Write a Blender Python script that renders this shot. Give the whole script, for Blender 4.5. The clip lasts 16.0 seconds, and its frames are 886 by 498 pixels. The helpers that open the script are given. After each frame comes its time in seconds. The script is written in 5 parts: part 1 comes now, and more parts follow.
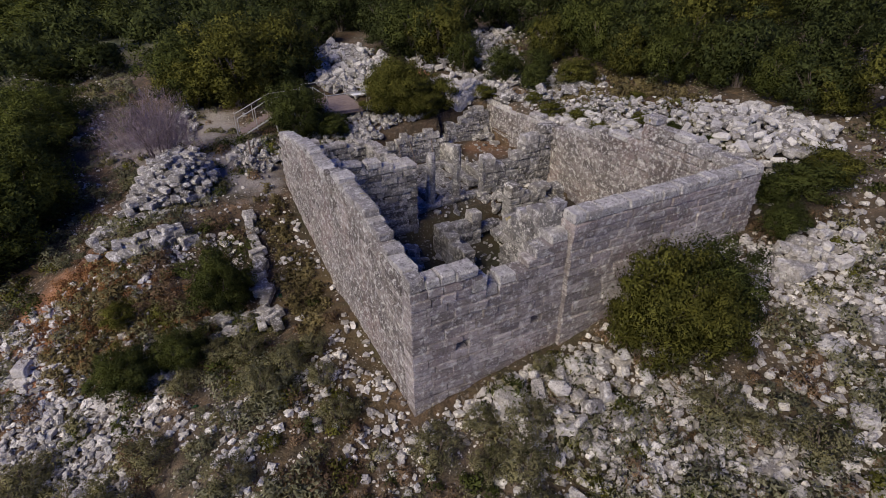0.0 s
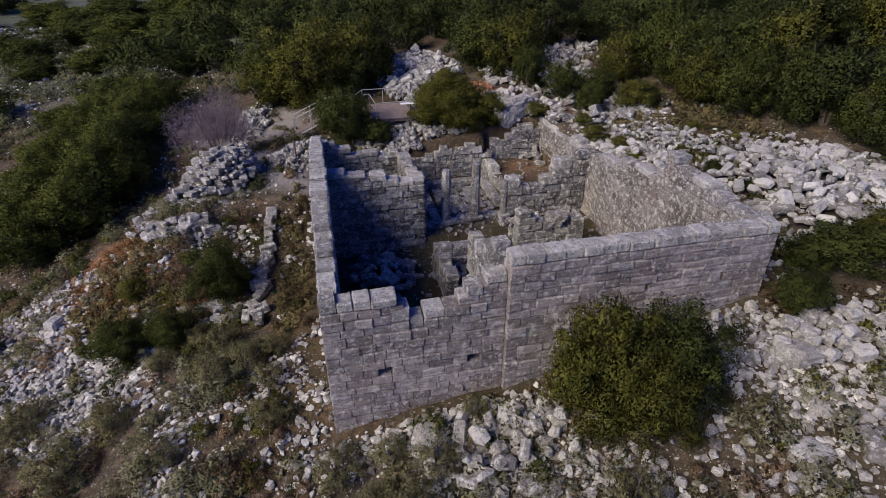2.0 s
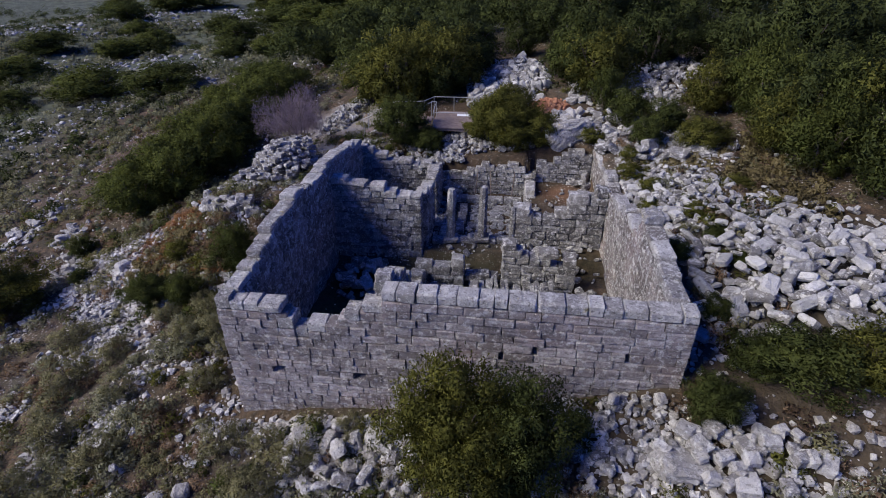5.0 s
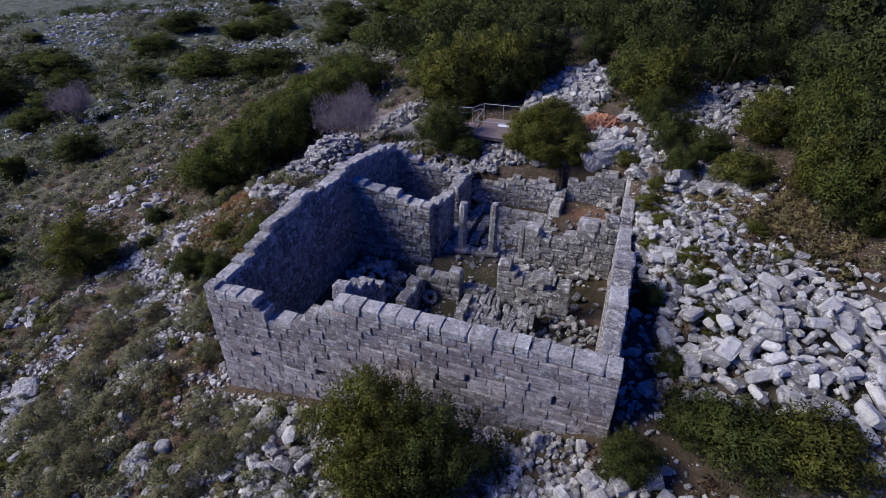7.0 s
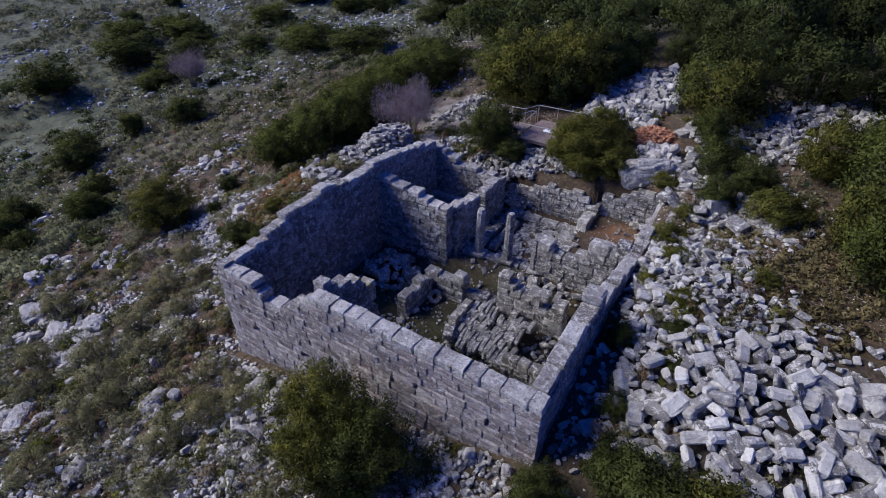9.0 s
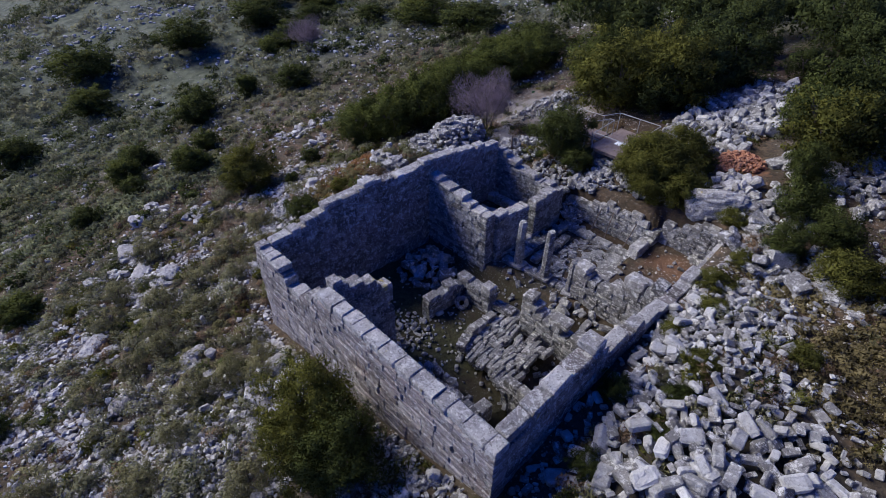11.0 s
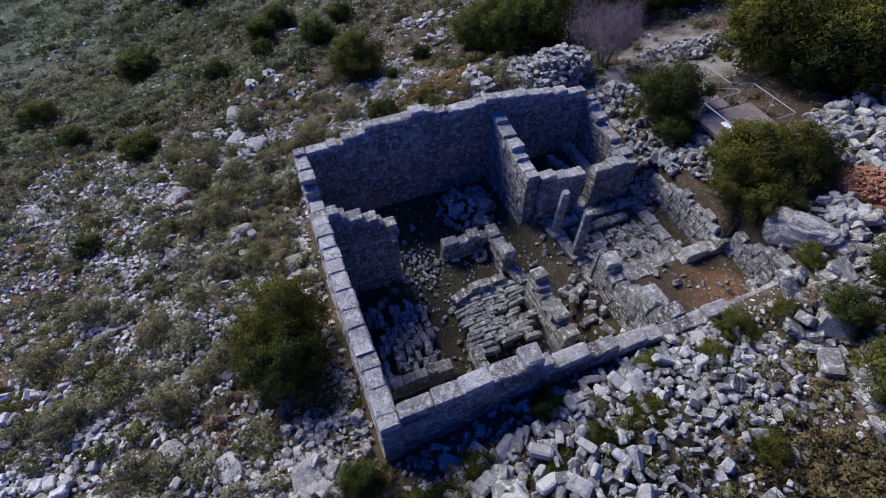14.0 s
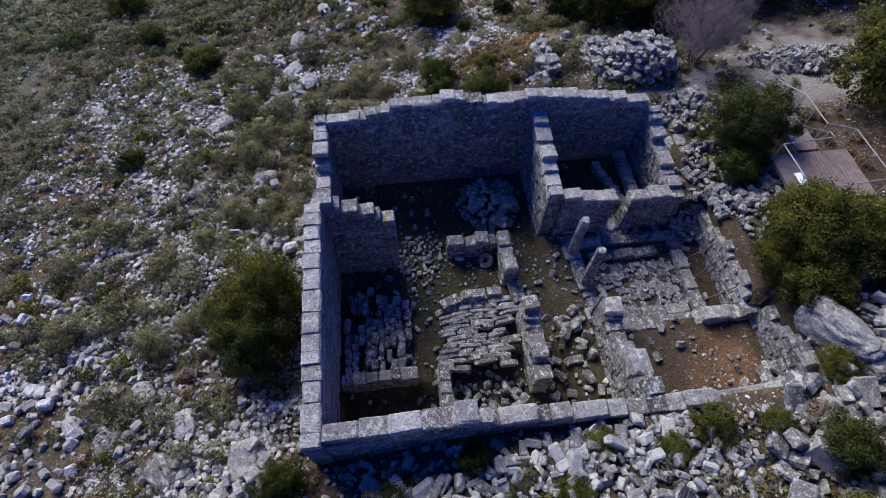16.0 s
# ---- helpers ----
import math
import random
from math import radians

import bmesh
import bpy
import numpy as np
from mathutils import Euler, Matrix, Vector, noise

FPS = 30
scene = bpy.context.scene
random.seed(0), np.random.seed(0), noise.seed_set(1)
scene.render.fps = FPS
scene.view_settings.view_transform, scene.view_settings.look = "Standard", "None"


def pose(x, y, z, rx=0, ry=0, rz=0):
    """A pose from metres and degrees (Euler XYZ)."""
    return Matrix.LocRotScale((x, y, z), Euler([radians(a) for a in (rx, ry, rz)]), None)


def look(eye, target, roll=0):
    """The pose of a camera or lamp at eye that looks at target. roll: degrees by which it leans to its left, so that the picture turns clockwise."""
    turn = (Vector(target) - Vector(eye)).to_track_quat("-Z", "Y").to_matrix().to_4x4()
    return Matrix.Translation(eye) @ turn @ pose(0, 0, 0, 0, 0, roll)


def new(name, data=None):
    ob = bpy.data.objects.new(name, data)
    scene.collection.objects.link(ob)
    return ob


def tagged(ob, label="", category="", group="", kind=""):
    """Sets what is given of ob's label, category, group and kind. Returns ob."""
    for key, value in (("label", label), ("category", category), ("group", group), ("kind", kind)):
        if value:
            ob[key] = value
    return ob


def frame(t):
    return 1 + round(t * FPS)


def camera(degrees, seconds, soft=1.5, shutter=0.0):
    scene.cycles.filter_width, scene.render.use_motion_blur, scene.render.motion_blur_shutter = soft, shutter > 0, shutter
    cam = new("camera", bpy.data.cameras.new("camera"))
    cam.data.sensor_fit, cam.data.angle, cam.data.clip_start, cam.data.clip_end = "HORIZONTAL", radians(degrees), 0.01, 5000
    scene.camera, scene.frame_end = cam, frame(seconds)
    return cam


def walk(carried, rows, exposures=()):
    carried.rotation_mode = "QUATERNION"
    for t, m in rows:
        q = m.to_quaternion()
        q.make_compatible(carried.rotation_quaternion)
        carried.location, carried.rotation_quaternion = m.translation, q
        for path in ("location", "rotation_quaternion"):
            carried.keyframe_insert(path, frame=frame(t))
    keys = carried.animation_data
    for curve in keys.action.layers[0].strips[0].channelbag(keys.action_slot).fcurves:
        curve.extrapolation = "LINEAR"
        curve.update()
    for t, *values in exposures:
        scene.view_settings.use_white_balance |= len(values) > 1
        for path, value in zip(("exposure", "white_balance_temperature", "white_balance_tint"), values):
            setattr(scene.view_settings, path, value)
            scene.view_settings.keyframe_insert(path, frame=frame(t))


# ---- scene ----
cam = camera(79.9, 16.0, soft=0.5)
METRES, EYE, TILT, LEAN, TURN = 36.0, 12.54, -30.0, 0.0, -28.0
ROWS = [
    (0.0, 0.0, 0.0, 0.0, 0.0, 0.0, -0.0),
    (0.5, 0.0322, 0.004, 0.0054, 2.8, 0.02, -1.57),
    (1.0, 0.0685, 0.0103, 0.0124, 6.07, -0.07, -3.43),
    (1.5, 0.1032, 0.017, 0.0203, 9.34, -0.26, -5.27),
    (2.0, 0.1408, 0.0253, 0.0302, 13.0, -0.67, -7.31),
    (2.5, 0.1748, 0.0339, 0.04, 16.36, -1.25, -9.14),
    (3.0, 0.2108, 0.0443, 0.0518, 20.04, -2.0, -11.1),
    (3.5, 0.2434, 0.0553, 0.0637, 22.83, -2.71, -12.49),
    (6.0, 0.3821, 0.113, 0.1422, 37.98, -8.36, -19.45),
    (6.5, 0.4025, 0.1245, 0.1595, 40.95, -9.71, -20.65),
    (7.0, 0.4233, 0.1376, 0.1792, 43.94, -11.16, -21.84),
    (7.5, 0.4407, 0.1503, 0.198, 46.81, -12.8, -22.88),
    (8.0, 0.4583, 0.165, 0.219, 50.22, -14.8, -24.05),
    (8.5, 0.4728, 0.1782, 0.2383, 53.46, -16.76, -25.1),
    (9.0, 0.4868, 0.1936, 0.2589, 57.01, -19.11, -26.08),
    (11.5, 0.4916, 0.2707, 0.3534, 76.4, -32.66, -29.79),
    (12.0, 0.486, 0.2881, 0.3725, 80.52, -36.57, -30.23),
    (12.5, 0.4801, 0.305, 0.3908, 84.32, -40.58, -30.48),
    (13.0, 0.4727, 0.325, 0.411, 88.58, -45.05, -30.64),
    (13.5, 0.4638, 0.3432, 0.4298, 92.74, -49.32, -30.65),
    (14.0, 0.4516, 0.3612, 0.4496, 97.21, -53.92, -30.51),
    (14.5, 0.4354, 0.3749, 0.4665, 101.13, -58.07, -30.27),
    (15.0, 0.4096, 0.386, 0.4831, 105.23, -62.36, -29.9),
    (15.5, 0.3797, 0.3935, 0.4969, 109.3, -66.11, -29.43),
    (16.0, 0.344, 0.4016, 0.5118, 114.15, -70.8, -28.68),
]
walk(cam, [(t, pose(-4.46, -10.18, EYE, TILT, LEAN, TURN) @ pose(METRES * x, METRES * y, METRES * z, 90 + pitch, roll, yaw)) for t, x, y, z, yaw, pitch, roll in ROWS],
     exposures=[(0.0, -0.16, 6150, 13), (1.5, -0.12, 6050, 13), (3.5, -0.02, 5700, 14), (6.0, 0.03, 5400, 14), (9.0, 0.07, 5320, 14), (12.5, 0.13, 5320, 11), (16.0, 0.2, 5420, 9)])

# ---- light ----
world = bpy.data.worlds.new("world")
scene.world = world
world.use_nodes = True
wn, wl = world.node_tree.nodes, world.node_tree.links
sky = wn.new("ShaderNodeTexSky")
sky.sky_type, sky.sun_disc = "NISHITA", False
sky.air_density, sky.dust_density, sky.ozone_density = 1.2, 0.2, 9.0
SUN_ELEV, SUN_FROM = 37.0, (-0.92, -0.39)
sky.sun_elevation = radians(SUN_ELEV)
sky.sun_rotation = math.atan2(SUN_FROM[0], SUN_FROM[1])
clear = wn.new("ShaderNodeMix")
clear.data_type, clear.blend_type = "RGBA", "MULTIPLY"
clear.inputs[0].default_value, clear.inputs[7].default_value = 1.0, (0.25, 0.61, 1.66, 1.0)
wl.new(sky.outputs[0], clear.inputs[6])
wl.new(clear.outputs[2], wn["Background"].inputs[0])
wn["Background"].inputs[1].default_value = 0.072
sun_data = bpy.data.lights.new("sun", "SUN")
sun_data.energy, sun_data.angle, sun_data.color = 5.6, radians(38), (1.0, 0.86, 0.61)
sun = new("sun", sun_data)
up = math.tan(radians(SUN_ELEV))
sun.matrix_world = look((SUN_FROM[0] * 60, SUN_FROM[1] * 60, up * 60), (0, 0, 0))


# ---- materials ----
class Nodes:
    """Short hand for a node material."""

    def __init__(self, name, rough=0.9):
        self.m = bpy.data.materials.new(name)
        self.m.use_nodes = True
        self.t = self.m.node_tree
        self.b = self.t.nodes["Principled BSDF"]
        self.b.inputs["Roughness"].default_value = rough
        self.b.inputs["Specular IOR Level"].default_value = 0.25
        self.geo = self.t.nodes.new("ShaderNodeNewGeometry")
        self.pos = self.geo.outputs["Position"]

    def put(self, socket, value):
        if isinstance(value, bpy.types.NodeSocket):
            self.t.links.new(value, socket)
        elif isinstance(value, tuple):
            socket.default_value = (*value, 1.0) if len(value) == 3 and len(socket.default_value) == 4 else value
        else:
            socket.default_value = value

    def noise(self, scale, detail=4.0, rough=0.6, vec=None, dist=0.0):
        n = self.t.nodes.new("ShaderNodeTexNoise")
        self.put(n.inputs["Vector"], vec or self.pos)
        n.inputs["Scale"].default_value, n.inputs["Detail"].default_value = scale, detail
        n.inputs["Roughness"].default_value, n.inputs["Distortion"].default_value = rough, dist
        return n.outputs["Fac"]

    def warped(self, amount, scale):
        """The place, pushed about by a noise, for uneven outlines."""
        n = self.t.nodes.new("ShaderNodeTexNoise")
        self.put(n.inputs["Vector"], self.pos)
        n.inputs["Scale"].default_value, n.inputs["Detail"].default_value = scale, 3.0
        m = self.t.nodes.new("ShaderNodeVectorMath")
        m.operation = "MULTIPLY_ADD"
        self.put(m.inputs[0], n.outputs["Color"])
        m.inputs[1].default_value = (amount, amount, amount)
        self.put(m.inputs[2], self.pos)
        return m.outputs[0]

    def cells(self, scale, out="Color", rand=1.0, vec=None):
        n = self.t.nodes.new("ShaderNodeTexVoronoi")
        self.put(n.inputs["Vector"], vec or self.pos)
        n.inputs["Scale"].default_value, n.inputs["Randomness"].default_value = scale, rand
        return n.outputs[out]

    def span(self, fac, lo, hi, a=0.0, b=1.0):
        n = self.t.nodes.new("ShaderNodeMapRange")
        for i, v in enumerate((fac, lo, hi, a, b)):
            self.put(n.inputs[i], v)
        return n.outputs[0]

    def mix(self, fac, a, b, how="MIX"):
        n = self.t.nodes.new("ShaderNodeMix")
        n.data_type, n.blend_type = "RGBA", how
        self.put(n.inputs[0], fac), self.put(n.inputs[6], a), self.put(n.inputs[7], b)
        return n.outputs[2]

    def calc(self, how, a, b=0.0):
        n = self.t.nodes.new("ShaderNodeMath")
        n.operation = how
        self.put(n.inputs[0], a), self.put(n.inputs[1], b)
        return n.outputs[0]

    def near(self, x, y, r0, r1):
        """1 round the place (x, y), 0 away from it, with a ragged edge."""
        n = self.t.nodes.new("ShaderNodeSeparateXYZ")
        self.put(n.inputs[0], self.pos)
        dx, dy = self.calc("SUBTRACT", n.outputs[0], x), self.calc("SUBTRACT", n.outputs[1], y)
        d = self.calc("SQRT", self.calc("ADD", self.calc("MULTIPLY", dx, dx), self.calc("MULTIPLY", dy, dy)))
        d = self.calc("ADD", d, self.calc("MULTIPLY", self.calc("SUBTRACT", self.noise(0.9, 5), 0.5), r1 * 1.6))
        return self.span(d, r0, r1, 1.0, 0.0)

    def each(self, island):
        if island:
            return self.geo.outputs["Random Per Island"]
        return self.t.nodes.new("ShaderNodeObjectInfo").outputs["Random"]

    def bump(self, height, strength, distance):
        n = self.t.nodes.new("ShaderNodeBump")
        n.inputs["Strength"].default_value, n.inputs["Distance"].default_value = strength, distance
        self.put(n.inputs["Height"], height)
        self.put(self.b.inputs["Normal"], n.outputs[0])

    def done(self, colour):
        self.put(self.b.inputs["Base Color"], colour)
        return self.m


def stone_material(name, dark, light, island=False, lichen=0.6, stain=0.6, speck=1.0, streak=0.0, chips=0.0, gold=0.0):
    n = Nodes(name, 0.92)
    c = n.mix(n.each(island), dark, light)
    c = n.mix(n.span(n.noise(9.0, 6), 0.35, 0.7, 0.0, 0.3 + 0.3 * speck), c, tuple(v * 0.55 for v in dark))
    if streak:
        flat_vec = n.t.nodes.new("ShaderNodeVectorMath")
        flat_vec.operation = "MULTIPLY"
        n.put(flat_vec.inputs[0], n.pos)
        flat_vec.inputs[1].default_value = (1.2, 1.2, 9.0)
        bands = n.noise(1.0, 5, 0.6, flat_vec.outputs[0])
        c = n.mix(n.calc("MULTIPLY", n.span(bands, 0.45, 0.68), streak), c, (0.13, 0.105, 0.10))
        rose = n.calc("MULTIPLY", n.span(n.noise(0.45, 4), 0.5, 0.64), 0.45)
        c = n.mix(rose, c, (0.36, 0.27, 0.255))
    c = n.mix(n.calc("MULTIPLY", n.span(n.noise(0.7, 5, 0.65), 0.42, 0.68), stain), c, (0.10, 0.09, 0.085))
    c = n.mix(n.calc("MULTIPLY", n.span(n.noise(4.5, 7, 0.72), 0.52, 0.60), 0.85 * lichen), c, (0.74, 0.725, 0.695))
    c = n.mix(n.calc("MULTIPLY", n.span(n.noise(7.5, 6, 0.7), 0.55, 0.63), 0.75 * speck), c, (0.065, 0.058, 0.055))
    c = n.mix(n.calc("MULTIPLY", n.span(n.noise(13.0, 3, 0.55), 0.58, 0.64), 0.75 * lichen * speck), c, (0.64, 0.62, 0.59))
    c = n.mix(n.span(n.noise(17.0, 4, 0.6), 0.56, 0.66, 0.0, 0.6 * speck), c, (0.07, 0.062, 0.058))
    if chips:
        edge = 0.70 - 0.55 * chips
        flecks = n.span(n.noise(10.0, 3, 0.6, dist=0.6), edge, edge + 0.03)
        flecks = n.calc("MULTIPLY", flecks, n.span(n.noise(1.6, 3), 0.40, 0.58, 0.25, 1.0))
        c = n.mix(n.calc("MULTIPLY", flecks, 0.85), c, (0.84, 0.82, 0.79))
    if gold:
        c = n.mix(n.calc("MULTIPLY", n.span(n.noise(1.4, 4), 0.66, 0.72), gold), c, (0.42, 0.34, 0.08))
    n.bump(n.calc("ADD", n.noise(6.0, 7, 0.7), n.calc("MULTIPLY", n.noise(30.0, 3), 0.4)), 0.8 + 0.4 * speck, 0.12)
    return n.done(c)


WALL_STONE = stone_material("wall_limestone", (0.22, 0.192, 0.184), (0.56, 0.505, 0.49), lichen=0.6, stain=0.55, speck=0.6, streak=0.8, chips=0.05)
WEST_STONE = stone_material("speckled_limestone", (0.13, 0.112, 0.105), (0.44, 0.395, 0.372), lichen=0.85, streak=0.35, chips=0.13)
COPING = stone_material("pale_limestone", (0.30, 0.28, 0.27), (0.62, 0.595, 0.57), stain=0.5, lichen=0.8, speck=0.9, gold=0.7, chips=0.08)
INNER_STONE = stone_material("grey_limestone", (0.135, 0.13, 0.13), (0.46, 0.448, 0.44), stain=0.6, lichen=0.85, chips=0.10)
RUBBLE = stone_material("tumbled_limestone", (0.15, 0.141, 0.133), (0.49, 0.468, 0.445), lichen=1.0, stain=0.45, speck=0.65)
RUBBLE_MANY = stone_material("tumbled_limestone_many", (0.22, 0.212, 0.204), (0.72, 0.70, 0.67), True, 0.5, 0.3, 0.4)
PALE = stone_material("bleached_limestone", (0.27, 0.25, 0.235), (0.70, 0.67, 0.635), lichen=0.8, stain=0.35, speck=0.6)
PALE_MANY = stone_material("scattered_limestone", (0.20, 0.18, 0.16), (0.92, 0.885, 0.84), True, 0.3, 0.1, 0.35)
RED_EARTH = stone_material("red_earth", (0.36, 0.15, 0.075), (0.58, 0.29, 0.165), stain=0.2, lichen=0.1, speck=0.4)
CORE = stone_material("wall_filling", (0.05, 0.045, 0.04), (0.09, 0.08, 0.07), stain=0.3, lichen=0.2)


def ground_material():
    n = Nodes("hillside_soil", 0.96)
    big, mid, fine = n.noise(0.09, 6, 0.6), n.noise(0.55, 6, 0.65), n.noise(4.0, 6, 0.7)
    c = n.mix(n.span(mid, 0.38, 0.62), (0.088, 0.056, 0.034), (0.060, 0.050, 0.028))
    c = n.mix(n.span(n.noise(1.3, 5), 0.50, 0.66), c, (0.155, 0.102, 0.060))
    c = n.mix(n.calc("MULTIPLY", n.span(fine, 0.42, 0.58), 0.8), c, (0.032, 0.025, 0.017))
    c = n.mix(n.calc("MULTIPLY", n.span(big, 0.50, 0.64), 0.2), c, (0.17, 0.16, 0.14))
    # pebbles and chips of stone
    for scale, lo in ((5.0, 0.66), (9.0, 0.62), (15.0, 0.58)):
        sep = n.t.nodes.new("ShaderNodeSeparateColor")
        uneven = n.warped(0.9 / scale, scale * 1.3)
        n.put(sep.inputs[0], n.cells(scale, vec=uneven))
        size = n.span(sep.outputs[2], 0.0, 1.0, 0.16, 0.40)
        shape = n.span(n.calc("SUBTRACT", size, n.cells(scale, "Distance", vec=uneven)), 0.0, 0.05)
        here = n.calc("MULTIPLY", n.span(sep.outputs[0], lo, lo + 0.03), shape)
        here = n.calc("MULTIPLY", here, n.span(n.noise(0.35, 5), 0.44, 0.60))
        c = n.mix(here, c, n.mix(sep.outputs[1], (0.16, 0.14, 0.125), (0.62, 0.585, 0.54)))
    moss = n.calc("MAXIMUM", n.near(2.6, 4.2, 1.6, 3.0), n.near(7.0, 4.4, 1.0, 2.2))
    moss = n.calc("MAXIMUM", moss, n.calc("MAXIMUM", n.near(2.2, 12.0, 1.2, 2.0), n.near(11.3, 9.2, 0.8, 1.8)))
    c = n.mix(n.calc("MULTIPLY", moss, 0.85), c, n.mix(n.span(fine, 0.4, 0.6), (0.035, 0.042, 0.014), (0.075, 0.080, 0.030)))
    # dark humus on the floors of the ruin
    humus = n.calc("MAXIMUM", n.near(6.0, 5.0, 4.6, 6.2), n.near(2.4, 11.6, 2.0, 3.2))
    c = n.mix(n.calc("MULTIPLY", humus, 0.65), c, n.mix(n.span(fine, 0.4, 0.6), (0.020, 0.020, 0.011), (0.055, 0.052, 0.026)))
    # dark brown litter colour that paints in shade behind the ruin and under the bushes
    litter_shade = n.calc("MAXIMUM", n.near(8.0, 18.6, 3.6, 5.4), n.calc("MAXIMUM", n.near(2.6, 18.0, 2.0, 3.4), n.near(10.6, 9.0, 1.6, 2.8)))
    litter_shade = n.calc("MAXIMUM", litter_shade, n.calc("MAXIMUM", n.near(6.5, 23.0, 3.0, 4.6), n.near(13.5, 20.5, 2.0, 3.6)))
    c = n.mix(n.calc("MULTIPLY", litter_shade, 0.75), c, n.mix(n.span(fine, 0.4, 0.6), (0.022, 0.017, 0.011), (0.075, 0.050, 0.030)))
    # low scrub on the far slopes
    sep = n.t.nodes.new("ShaderNodeSeparateXYZ")
    n.put(sep.inputs[0], n.pos)
    far = n.calc("MAXIMUM", n.span(sep.outputs[0], -28.0, -46.0), n.span(sep.outputs[1], 40.0, 60.0))
    far = n.calc("MAXIMUM", far, n.span(sep.outputs[1], -16.0, -30.0))
    scrub = n.mix(n.span(n.noise(0.5, 8, 0.75), 0.40, 0.62), (0.04, 0.048, 0.03), (0.12, 0.13, 0.085))
    scrub = n.mix(n.span(n.noise(1.7, 6, 0.75), 0.60, 0.68), scrub, (0.34, 0.325, 0.30))
    c = n.mix(far, c, scrub)
    red = n.calc("MAXIMUM", n.near(-9.3, 10.9, 1.2, 3.2), n.near(-10.2, 8.2, 0.5, 2.2))
    red = n.calc("MAXIMUM", red, n.calc("MULTIPLY", n.near(11.6, 14.8, 0.7, 1.7), 0.38))
    c = n.mix(n.calc("MULTIPLY", n.near(10.7, 12.6, 1.0, 1.8), 0.8), c, n.mix(fine, (0.025, 0.020, 0.014), (0.095, 0.065, 0.042)))
    red = n.calc("MAXIMUM", red, n.near(10.6, 22.3, 0.9, 1.6))
    c = n.mix(n.calc("MULTIPLY", red, 0.8), c, n.mix(fine, (0.20, 0.09, 0.045), (0.42, 0.215, 0.115)))
    c = n.mix(n.calc("MULTIPLY", n.calc("MAXIMUM", n.near(-2.6, 19.5, 1.5, 4.0), n.calc("MAXIMUM", n.near(-1.6, 15.6, 0.8, 2.2), n.near(-4.0, 25.5, 2.0, 4.6))), 0.7), c, n.mix(fine, (0.16, 0.14, 0.13), (0.42, 0.40, 0.385)))
    # shade in the gaps of the east rubble, painted into the soil colour
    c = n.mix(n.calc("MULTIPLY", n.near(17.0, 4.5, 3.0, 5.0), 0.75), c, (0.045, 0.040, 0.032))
    # darker brown soil in the stone beds, so gaps between pale stones stay dark
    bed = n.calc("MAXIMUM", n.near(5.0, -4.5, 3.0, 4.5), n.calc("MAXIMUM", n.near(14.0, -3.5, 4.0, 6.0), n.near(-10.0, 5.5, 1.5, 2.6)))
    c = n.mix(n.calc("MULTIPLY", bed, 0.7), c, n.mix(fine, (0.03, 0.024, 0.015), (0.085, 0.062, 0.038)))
    track = n.calc("MAXIMUM", n.near(-1.2, 8.0, 1.0, 2.2), n.calc("MAXIMUM", n.near(-1.2, 4.4, 0.9, 1.8), n.near(-1.2, 1.6, 0.7, 1.6)))
    c = n.mix(n.calc("MULTIPLY", track, 0.6), c, n.mix(fine, (0.05, 0.037, 0.015), (0.13, 0.095, 0.045)))
    n.bump(n.calc("ADD", fine, n.calc("MULTIPLY", n.cells(9.0, "Distance"), -0.25)), 1.0, 0.10)
    return n.done(c)


SOIL = ground_material()


def leaf_material(name, a, b, scale=2.4):
    n = Nodes(name, 0.9)
    n.b.inputs["Specular IOR Level"].default_value = 0.08
    c = n.mix(n.span(n.geo.outputs["Random Per Island"], 0.0, 1.0, 0.12, 0.72), a, b)
    c = n.mix(n.span(n.noise(scale, 3), 0.40, 0.62, 0.0, 0.8), c, tuple(v * 0.5 for v in a))
    c = n.mix(n.span(n.noise(scale * 0.3, 2), 0.48, 0.66, 0.0, 0.25), c, b)
    thin = n.t.nodes.new("ShaderNodeBsdfTranslucent")
    n.put(thin.inputs["Color"], c)
    both = n.t.nodes.new("ShaderNodeMixShader")
    both.inputs[0].default_value = 0.35
    n.t.links.new(n.b.outputs[0], both.inputs[1])
    n.t.links.new(thin.outputs[0], both.inputs[2])
    n.t.links.new(both.outputs[0], n.t.nodes["Material Output"].inputs[0])
    return n.done(c)


LEAF_DARK = leaf_material("dark_green_leaves", (0.031, 0.043, 0.011), (0.14, 0.157, 0.043))
LEAF_OLIVE = leaf_material("olive_green_leaves", (0.056, 0.061, 0.012), (0.216, 0.211, 0.047))
LEAF_WOOD = leaf_material("wood_edge_leaves", (0.029, 0.040, 0.013), (0.113, 0.132, 0.042), 1.0)
LEAF_GREY = leaf_material("grey_green_leaves", (0.138, 0.134, 0.066), (0.345, 0.322, 0.172), 2.0)
LEAF_MAQUIS = leaf_material("maquis_leaves", (0.045, 0.060, 0.013), (0.165, 0.180, 0.045), 1.8)
LEAF_SCRUB = leaf_material("scrub_leaves", (0.125, 0.134, 0.082), (0.346, 0.331, 0.211), 0.3)
LEAF_HEATH = leaf_material("heath_leaves", (0.112, 0.133, 0.077), (0.317, 0.331, 0.194), 0.3)
LEAF_DRY = leaf_material("dry_brown_twigs", (0.14, 0.095, 0.059), (0.322, 0.224, 0.143), 0.9)
LEAF_RUST = leaf_material("rusty_brown_brush", (0.17, 0.085, 0.04), (0.38, 0.205, 0.095), 0.9)
